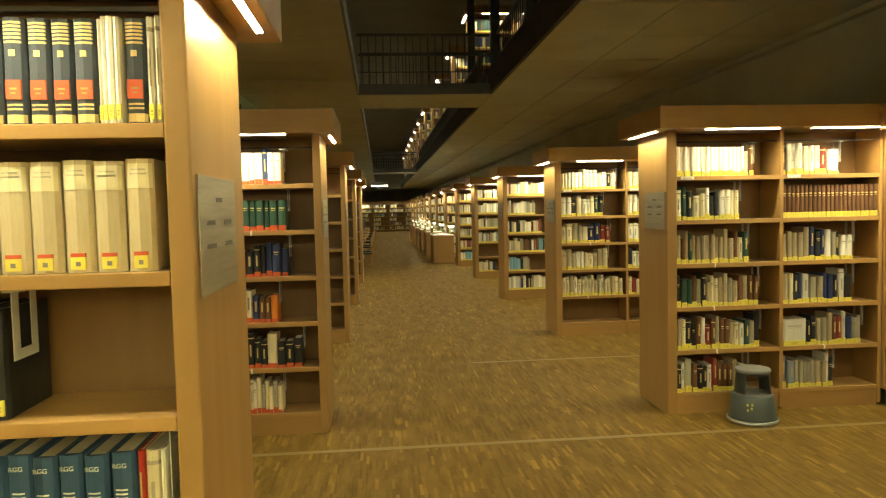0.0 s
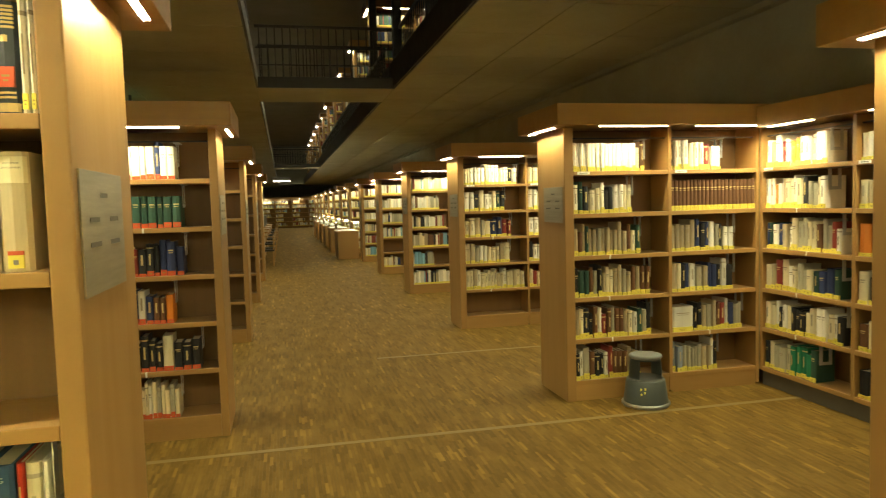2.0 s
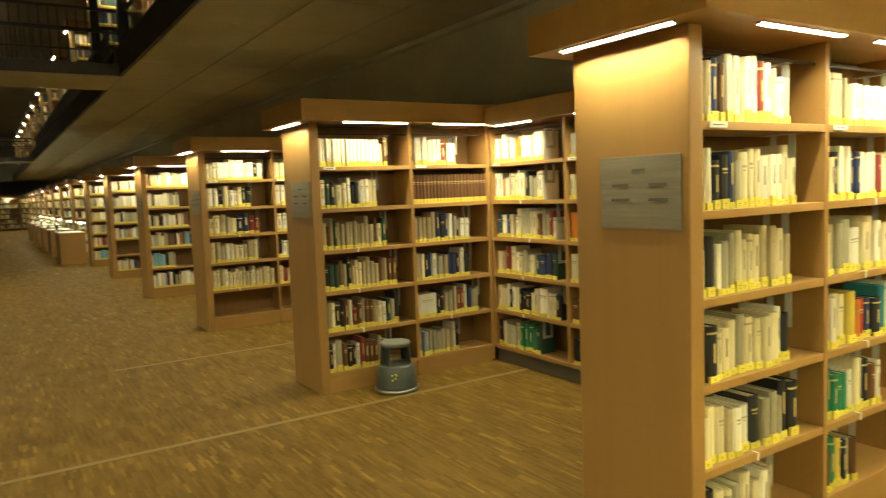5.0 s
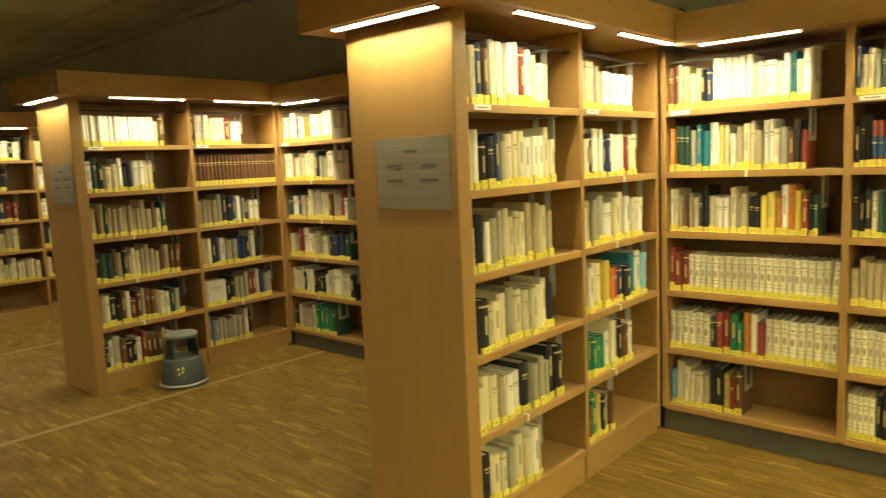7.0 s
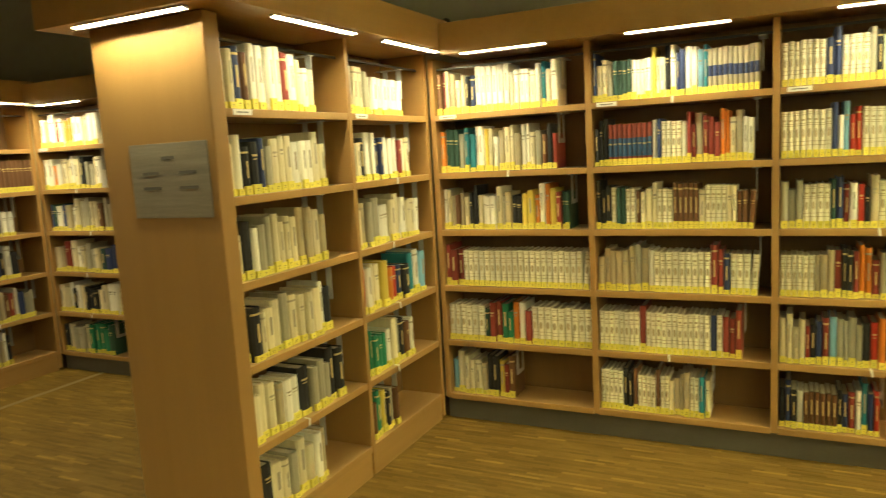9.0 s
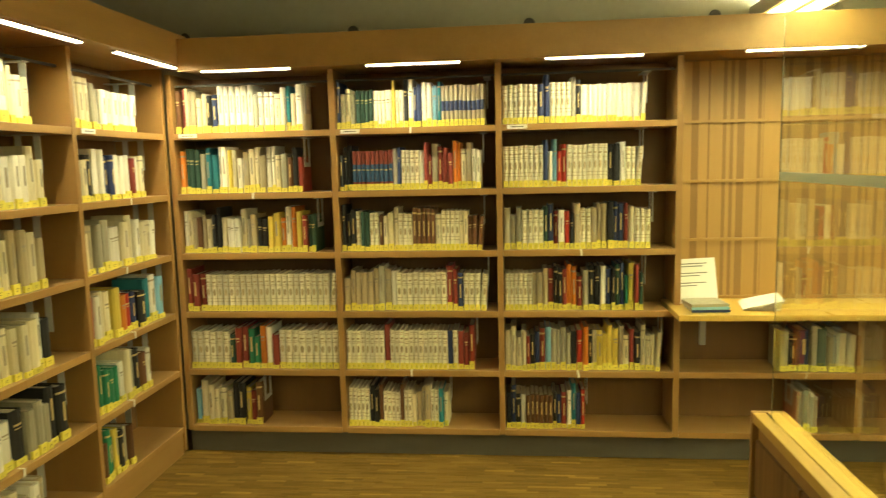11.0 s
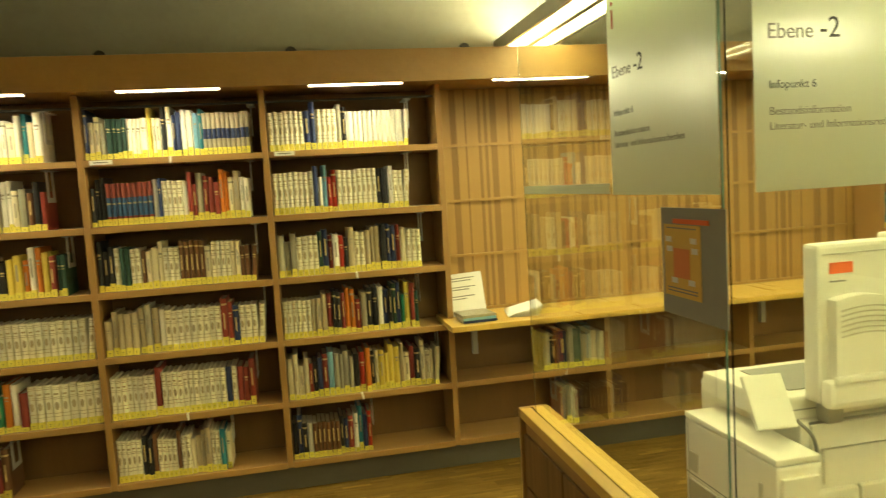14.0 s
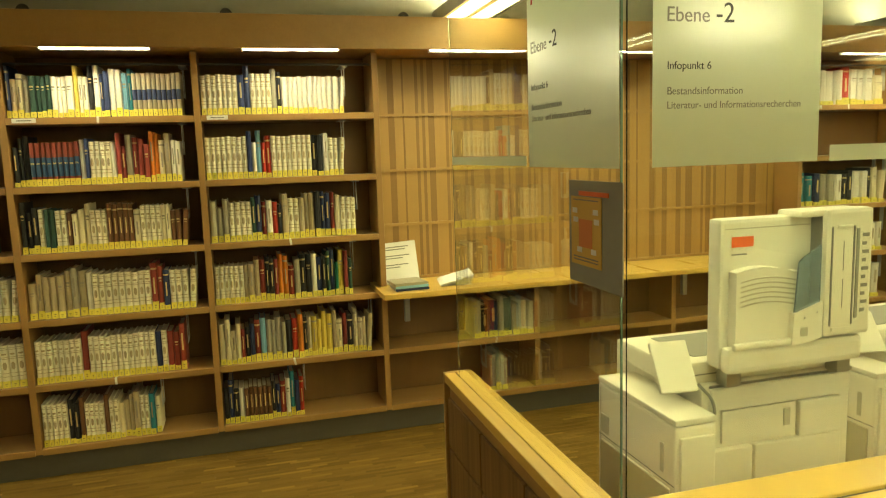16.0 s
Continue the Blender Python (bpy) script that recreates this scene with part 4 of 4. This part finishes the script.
# x0 < 0: unseen lamps, added to brighten the near shelves and floor
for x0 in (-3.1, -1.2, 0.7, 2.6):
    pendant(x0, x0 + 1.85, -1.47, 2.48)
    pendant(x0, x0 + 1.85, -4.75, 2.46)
    # two further unseen rows, added as fill for fronts that face south
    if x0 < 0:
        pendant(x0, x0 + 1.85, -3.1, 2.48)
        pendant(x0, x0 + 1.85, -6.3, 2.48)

# ---- info point: counter, glass, signs ----
CT = 0.72
GY = 0.06     # the info point lies this far north of its first plan
ct = thing("info_counter", "beech information counter with a grooved rim for glass screens", "counter", m=pose(0, GY, 0))
slab("side_wall", 1.632, 2.885, -1.06, -0.965, 0, CT - 0.04, WOOD, ct)
slab("side_rim", 1.44, 2.90, -0.994, -0.945, CT - 0.04, CT, WOOD_TOP, ct, bevel=0.004)
slab("inner_rim", 1.632, 2.90, -1.075, -1.002, CT - 0.04, CT + 0.002, WOOD_TOP, ct, bevel=0.004)
slab("groove", 1.50, 2.90, -1.0015, -0.9945, CT - 0.04, CT - 0.006, INK, ct)
slab("end_cap", 2.901, 2.925, -1.075, -0.945, 0, CT - 0.001, WOOD, ct, bevel=0.004)
slab("front_wall", 1.50, 1.625, -4.2, -1.08, 0, CT - 0.04, WOOD, ct)
slab("front_rim", 1.479, 1.63, -4.2, -1.08, CT - 0.04, CT + 0.002, WOOD_TOP, ct, bevel=0.005)
slab("groove", 1.464, 1.478, -4.2, -1.0, CT - 0.04, CT - 0.008, INK, ct)
slab("countertop", 0.92, 1.463, -4.2, -0.945, CT - 0.045, CT - 0.002, WOOD_TOP, ct, bevel=0.006)
slab("counter_front", 1.06, 1.10, -4.15, -0.99, 0, CT - 0.046, WOOD, ct)
for a, b in ((1.64, 1.99), (2.0, 2.43), (2.44, 2.87)):
    slab("cabinet_door", a, b, -0.963, -0.949, 0.40, CT - 0.10, WOOD_DARK, ct, bevel=0.003)
    slab("cabinet_door", a, b, -0.963, -0.949, 0.06, 0.39, WOOD_DARK, ct, bevel=0.003)


def pane(name, x0, x1, y0, y1, z0, z1, label):
    g = tagged(slab(name, x0, x1, y0, y1, z0, z1, GLASS), label, "glass screen", "glass screens")
    g.matrix_basis = pose(0, GY, 0)
    g.visible_shadow = False
    return g


def film(parent, x0, x1, y0, y1, z0, z1, name="frosted_film"):
    f = slab(name, x0, x1, y0, y1, z0, z1, FROST, parent, "matt grey-green film")
    f.visible_shadow = False
    return f


g1 = pane("glass_screen", 1.482, 2.84, -1.0005, -0.9955, CT - 0.03, 2.21, "clear glass screen on the counter's rim with a matt sign field")
g2 = pane("glass_screen", 1.468, 1.474, -2.6, -1.006, CT - 0.03, 2.6, "clear glass screen along the counter with a matt sign field")
slab("glass_edge", 1.4785, 1.481, -1.0005, -0.9955, CT - 0.03, 2.6, EDGE, g1, "green glass edge")
slab("glass_edge", 2.841, 2.844, -1.0005, -0.9955, CT - 0.03, 2.21, EDGE, g1, "green glass edge")
film(g1, 1.485, 2.018, -0.9950, -0.9940, 1.622, 2.209)
film(g1, 2.04, 2.835, -0.9950, -0.9940, 1.624, 1.655, "film_band")
film(g2, 1.4660, 1.4670, -1.533, -1.069, 1.622, 2.599)
film(g2, 1.4660, 1.4670, -2.50, -1.57, 1.62, 1.66, "film_band")


REDINK = mat("red_ink", (0.40, 0.03, 0.03), 0.6)
def sign_text(make, parent):
    for body, size, u, z, ink in (("i", 0.115, 0.012, 2.03, REDINK), ("Ebene", 0.047, 0.012, 1.893, INK_SOFT), ("-2", 0.064, 0.142, 1.893, INK),
                                  ("Infopunkt 6", 0.0255, 0.015, 1.787, INK), ("Bestandsinformation", 0.0248, 0.015, 1.730, INK_SOFT),
                                  ("Literatur- und Informationsrecherchen", 0.0237, 0.015, 1.698, INK_SOFT)):
        words(body, size, make(u, z), ink, parent=parent)


sign_text(lambda u, z: pose(2.006 - u, -0.9930, z + 0.057, 90, 0, 180), g1)
sign_text(lambda u, z: pose(1.4650, -1.09 - u, z + 0.057, 90, 0, -90), g2)

# poster behind the glass
PLANRED = mat("plan_red", (0.74, 0.24, 0.07), 0.6, noise=0.2)
po = thing("poster", "grey board with an orange floor plan taped to the glass", "poster")
slab("board", 0, 0.272, -0.003, 0.0, 0, 0.278, GREYCARD, po)
slab("plan_sheet", 0.015, 0.175, -0.0050, -0.0033, 0.05, 0.235, MAPYEL, po)
slab("plan_block", 0.06, 0.13, -0.0064, -0.0052, 0.10, 0.175, PLANRED, po)
for u, z in ((0.025, 0.19), (0.135, 0.19), (0.03, 0.165), (0.14, 0.165), (0.05, 0.085), (0.125, 0.085)):
    slab("plan_note", u, u + 0.025, -0.0064, -0.0052, z, z + 0.014, PAPER, po)
for z in (0.225, 0.07, 0.062):
    slab("plan_line", 0.03, 0.16, -0.0064, -0.0052, z, z + 0.003, INK_SOFT, po)
slab("plan_title", 0.06, 0.21, -0.0064, -0.0033, 0.238, 0.25, ORANGE, po)
po.matrix_basis = pose(1.734, GY - 0.9915, 1.325, 0, 0, 180) @ Matrix.Diagonal((1.015, 1, 0.955, 1))


# ---- copiers ----
def plate_poly(bm, pts, y0, y1):
    """An upright plate with the outline pts in x and z, from y0 to y1."""
    a = [bm.verts.new((x, y0, z)) for x, z in pts]
    c = [bm.verts.new((x, y1, z)) for x, z in pts]
    bm.faces.new(a)
    bm.faces.new(list(reversed(c)))
    for i in range(len(pts)):
        j = (i + 1) % len(pts)
        bm.faces.new((a[i], c[i], c[j], a[j]))


def copier(m, lid=True):
    c = thing("photocopier", "grey-white office photocopier with its lid raised behind the counter" if lid else "grey-white office photocopier behind the counter", "photocopier", "photocopiers", m=m)
    # x along the machine's back (viewer's left to right), y away from the viewer
    slab("body", 0, 0.66, 0.0, 0.60, 0.06, 0.78, PLASTIC, c, bevel=0.012)
    slab("rear_cover", 0.03, 0.64, -0.018, -0.001, 0.69, 0.77, PLASTIC, c, bevel=0.004)
    slab("lower_cover", 0.0, 0.20, -0.03, -0.001, 0.1, 0.55, PLASTIC, c, bevel=0.006)
    slab("lower_cover", 0.215, 0.60, -0.026, -0.001, 0.1, 0.55, PLASTIC, c, bevel=0.006)
    slab("side_cover", 0.41, 0.60, -0.024, -0.001, 0.552, 0.684, PLASTIC, c, bevel=0.006)
    rec = slab("cable_hatch", 0.08, 0.40, -0.012, -0.001, 0.565, 0.684, PLASTIC, c, bevel=0.003)
    slab("latch", 0.345, 0.375, -0.015, -0.0125, 0.60, 0.665, PLASTIC_D, rec, bevel=0.002)
    bm = bmesh.new()
    for x, z in ((0.06, 0.76), (0.36, 0.765), (0.615, 0.765), (0.615, 0.3), (0.05, 0.3)):
        ring(bm, [(0.006, 0), (0.006, 0.004)], 10, 0, x, -z)
    part("screw", bm, INK_SOFT, c, m=pose(0, -0.012, 0, 90, 0, 0))
    slab("scanner_deck", -0.10, 0.66, 0.02, 0.42, 0.782, 0.862, PLASTIC, c, bevel=0.012)
    slab("seam", 0.203, 0.212, -0.0085, -0.0005, 0.1, 0.54, INK_SOFT, c)
    slab("top_gap", 0.03, 0.64, -0.006, 0.0, 0.7705, 0.779, INK_SOFT, c)
    slab("deck_seam", -0.1, 0.66, 0.0175, 0.0195, 0.815, 0.819, INK_SOFT, c)
    slab("side_lip", 0.55, 0.645, -0.02, -0.0005, 0.775, 0.79, PLASTIC_D, c)
    for i in range(6):
        slab("vent_slot", 0.45, 0.58, -0.0275, -0.0262, 0.14 + i * 0.012, 0.146 + i * 0.012, PLASTIC_D, c)
    slab("foot", 0.05, 0.62, 0.05, 0.55, 0.0, 0.059, INK, c)
    slab("platen_glass", 0.02, 0.62, 0.08, 0.36, 0.8625, 0.866, GREYCARD, c)
    bm = bmesh.new()
    box(bm, -0.07, 0.07, -0.01, 0.01, 0, 0.18, 0, 0.006)
    part("control_panel", bm, PLASTIC, c, m=pose(-0.115, -0.035, 0.785, -34, 0, -6))
    f = slab("finisher", -0.21, -0.05, -0.155, 0.37, 0.02, 0.715, PLASTIC, c, bevel=0.012)
    slab("finisher_lid", -0.21, -0.05, -0.155, 0.37, 0.716, 0.738, PLASTIC, f, bevel=0.006)
    slab("finisher_door", -0.221, -0.211, -0.13, 0.33, 0.06, 0.50, PLASTIC_D, f, bevel=0.003)
    slab("seam", -0.2115, -0.2102, -0.15, 0.36, 0.512, 0.516, INK_SOFT, f)
    slab("seam", -0.2115, -0.2102, 0.345, 0.349, 0.06, 0.70, INK_SOFT, f)
    slab("end_cover", -0.195, -0.065, -0.168, -0.1555, 0.10, 0.68, PLASTIC, f, bevel=0.004)
    for i in range(4):
        slab("caster", -0.19 + 0.09 * (i % 2), -0.16 + 0.09 * (i % 2), -0.14 + 0.44 * (i // 2), -0.10 + 0.44 * (i // 2), 0.0, 0.02, INK, f)
    slab("badge", -0.214, -0.2105, -0.09, -0.07, 0.54, 0.64, PLASTIC_D, f)
    slab("vent", -0.216, -0.2105, 0.28, 0.34, 0.53, 0.60, PLASTIC_D, f)
    # cable
    cu = bpy.data.curves.new("power_cable", "CURVE")
    cu.dimensions, cu.bevel_depth = "3D", 0.006
    sp = cu.splines.new("BEZIER")
    pts = ((-0.03, -0.02, 0.80), (0.01, -0.05, 0.74), (0.015, -0.035, 0.60), (0.012, -0.05, 0.40), (0.0, -0.04, 0.06))
    sp.bezier_points.add(len(pts) - 1)
    for bp_, p_ in zip(sp.bezier_points, pts):
        bp_.co, bp_.handle_left_type, bp_.handle_right_type = p_, "AUTO", "AUTO"
    cable = new("power_cable", cu)
    cu.materials.append(INK_SOFT)
    cable.parent = c
    for x in (0.10, 0.58):
        slab("hinge", x - 0.03, x + 0.03, -0.045, 0.015, 0.78, 0.86, ALU, c, bevel=0.004)
    if lid:
        L = slab("lid", -0.02, 0.63, -0.05, 0.02, 0.85, 1.36, PLASTIC, c, bevel=0.014)
        L.matrix_basis = pose(0.0475, 0, 0) @ Matrix.Diagonal((0.88, 1, 1, 1))
        slab("lid_lower_edge", -0.02, 0.63, -0.105, -0.051, 0.842, 0.935, PLASTIC, L, bevel=0.024)
        slab("feeder", 0.41, 0.64, -0.12, -0.051, 0.94, 1.38, PLASTIC, L, bevel=0.015)
        slab("feeder_slot", 0.44, 0.535, -0.124, -0.1205, 0.985, 1.31, PLASTIC, L, bevel=0.001)
        for x, z0, z1 in ((0.433, 0.98, 1.32), (0.488, 1.04, 1.14), (0.488, 1.17, 1.27), (0.54, 0.98, 1.32)):
            slab("feeder_line", x, x + 0.005, -0.1245, -0.1202, z0, z1, INK_SOFT, L)
        slab("feeder_strip", 0.555, 0.568, -0.1245, -0.1205, 1.0, 1.31, GREYCARD, L)
        slab("lid_seam", 0.0, 0.40, -0.0525, -0.0502, 1.325, 1.329, PLASTIC_D, L)
        slab("feeder_cap", 0.30, 0.63, -0.105, 0.012, 1.355, 1.378, PLASTIC, L, bevel=0.01)
        slab("feeder_gap", 0.405, 0.4095, -0.10, -0.051, 0.95, 1.36, INK_SOFT, L)
        bm = bmesh.new()   # output tray with a bowed upper edge
        top = [(0.02 + 0.03 * i, 1.175 + 0.024 * math.sin(math.pi * min(1.0, (i + 1.5) / 10.5))) for i in range(11)]
        plate_poly(bm, [(0.02, 0.93), *top, (0.32, 0.93)], -0.092, -0.051)
        part("feeder_tray", bm, PLASTIC, L)
        for k in range(6):
            bm = bmesh.new()
            z0 = 1.148 - 0.0165 * k
            arc = [(0.04 + 0.026 * i, z0 + 0.018 * math.sin(math.pi * (i + 1.5) / 11.5)) for i in range(11)]
            plate_poly(bm, arc + [(x, z - 0.005) for x, z in reversed(arc)], -0.0945, -0.0915)
            part("rib", bm, PLASTIC_D, L)
        slab("tray_lip", 0.0, 0.33, -0.112, -0.0925, 0.925, 0.95, PLASTIC, L, bevel=0.008)
        bm = bmesh.new()
        plate_poly(bm, [(0.275, 1.03), (0.29, 1.205), (0.31, 1.222), (0.395, 1.262), (0.395, 1.06)], -0.114, -0.106)
        part("paper_stop", bm, BLUEISH, L, "translucent blue paper stop")
        bm = bmesh.new()
        plate_poly(bm, [(0.262, 0.93), (0.27, 1.035), (0.405, 1.07), (0.405, 0.945), (0.36, 0.935)], -0.118, -0.0935)
        part("paper_guide", bm, PLASTIC, L)
        for x, z in ((0.315, 1.015), (0.375, 1.03)):
            slab("rivet", x, x + 0.006, -0.1195, -0.1175, z, z + 0.006, INK_SOFT, L)
        slab("guide_print", 0.30, 0.335, -0.1195, -0.1178, 0.955, 0.985, PLASTIC_D, L)
        slab("badge_line", 0.03, 0.10, -0.053, -0.0505, 1.238, 1.243, INK_SOFT, L)
        slab("catch", 0.44, 0.53, -0.13, -0.1235, 0.962, 0.975, PLASTIC, L, bevel=0.003)
        slab("catch", 0.455, 0.53, -0.13, -0.1235, 1.315, 1.325, PLASTIC, L, bevel=0.003)
        slab("logo_plate", 0.03, 0.13, -0.053, -0.0505, 1.265, 1.30, ORANGE, L, "orange badge")
        bm = bmesh.new()
        for i in range(10):
            box(bm, 0.585, 0.605 + 0.012 * (i % 2), -0.1225, -0.1205, 1.02 + 0.029 * i, 1.032 + 0.029 * i)
        part("print_strip", bm, INK_SOFT, L)
    return c


copier(pose(2.13, GY - 1.69, 0, 0, 0, -90) @ Matrix.Diagonal((1, 1, 1.04, 1)))
copier(pose(2.35, GY - 2.76, 0, 0, 0, -90), lid=False)

# ---- floor inlays and parquet strips ----
for y, x0 in ((5.31, -9), (8.0, 0.95)):
    tagged(slab("inlay", x0, WALL_X - 0.01, y - 0.028, y + 0.028, -0.012, 0.0015, INLAY), "pale wooden strip across the parquet", "inlay", kind="structure")
floor = bpy.data.objects["floor"]
LEN, WID = 0.165, 0.021
bm = bmesh.new()
box(bm, 0.0004, WID - 0.0004, 0.0005, LEN - 0.0005, -0.0115, 0.0)
piece = mesh("parquet_strip", bm, OAK_PIECE)
verts, faces = [], []
srng = random.Random(3)
near = 0


def strip_block(x, y, w, l, z):
    s = len(verts)
    verts.extend(((x, y, z), (x + w, y, z), (x + w, y + l, z), (x, y + l, z), (x, y, -0.012), (x + w, y, -0.012), (x + w, y + l, -0.012), (x, y + l, -0.012)))
    for q in ((0, 1, 2, 3), (4, 5, 1, 0), (5, 6, 2, 1), (6, 7, 3, 2), (7, 4, 0, 3)):
        faces.append(tuple(s + i for i in q))


cols = int((4.14 + 1.6) / WID)
for i in range(cols):
    x = -1.6 + i * WID
    y = -4.4 + srng.random() * LEN
    while y < 11.5:
        z = srng.uniform(-0.0008, 0.0)
        if y + LEN > 11.5:
            strip_block(x + 0.0004, y + 0.0005, WID - 0.0008, max(0.002, 11.5 - y - 0.001), z)
            break
        if 3.2 < x < 3.9 and -0.85 < y < 0.75 and near < 300:
            ob = share("parquet_strip", piece, floor, pose(x, y, z))
            near += 1
        else:
            strip_block(x + 0.0004, y + 0.0005, WID - 0.0008, LEN - 0.001, z)
        y += LEN
me = bpy.data.meshes.new("parquet")
me.from_pydata(verts, [], faces)
me.materials.append(OAK_FLOOR)
ob = new("parquet", me)
ob.parent = floor
tagged(ob, kind="stuff")
# larger fields beyond
verts, faces = [], []
for x0, x1, y0, y1, w, l in ((-9, -1.6, -8, 11.5, 0.063, 0.33), (-1.6, 4.05, 11.5, 19, 0.03, 0.24), (-1.6, 4.05, 19, 30, 0.05, 0.4),
                             (-1.6, 4.05, 30, 64, 0.10, 0.66), (-9, -1.6, 11.5, 64, 0.10, 0.66), (-1.6, 4.44, -8, -4.45, 0.063, 0.33)):
    x = x0
    while x < x1 - w:
        y = y0 - srng.random() * l
        while y < y1 - 0.02:
            a, b = max(y, y0), min(y + l, y1)
            if b - a > 0.01:
                strip_block(x + 0.0006, a + 0.0008, w - 0.0012, b - a - 0.0016, srng.uniform(-0.0008, 0.0))
            y += l
        x += w
me = bpy.data.meshes.new("parquet_far")
me.from_pydata(verts, [], faces)
me.materials.append(OAK_FLOOR)
ob = new("parquet_far", me)
ob.parent = floor
tagged(ob, kind="stuff")
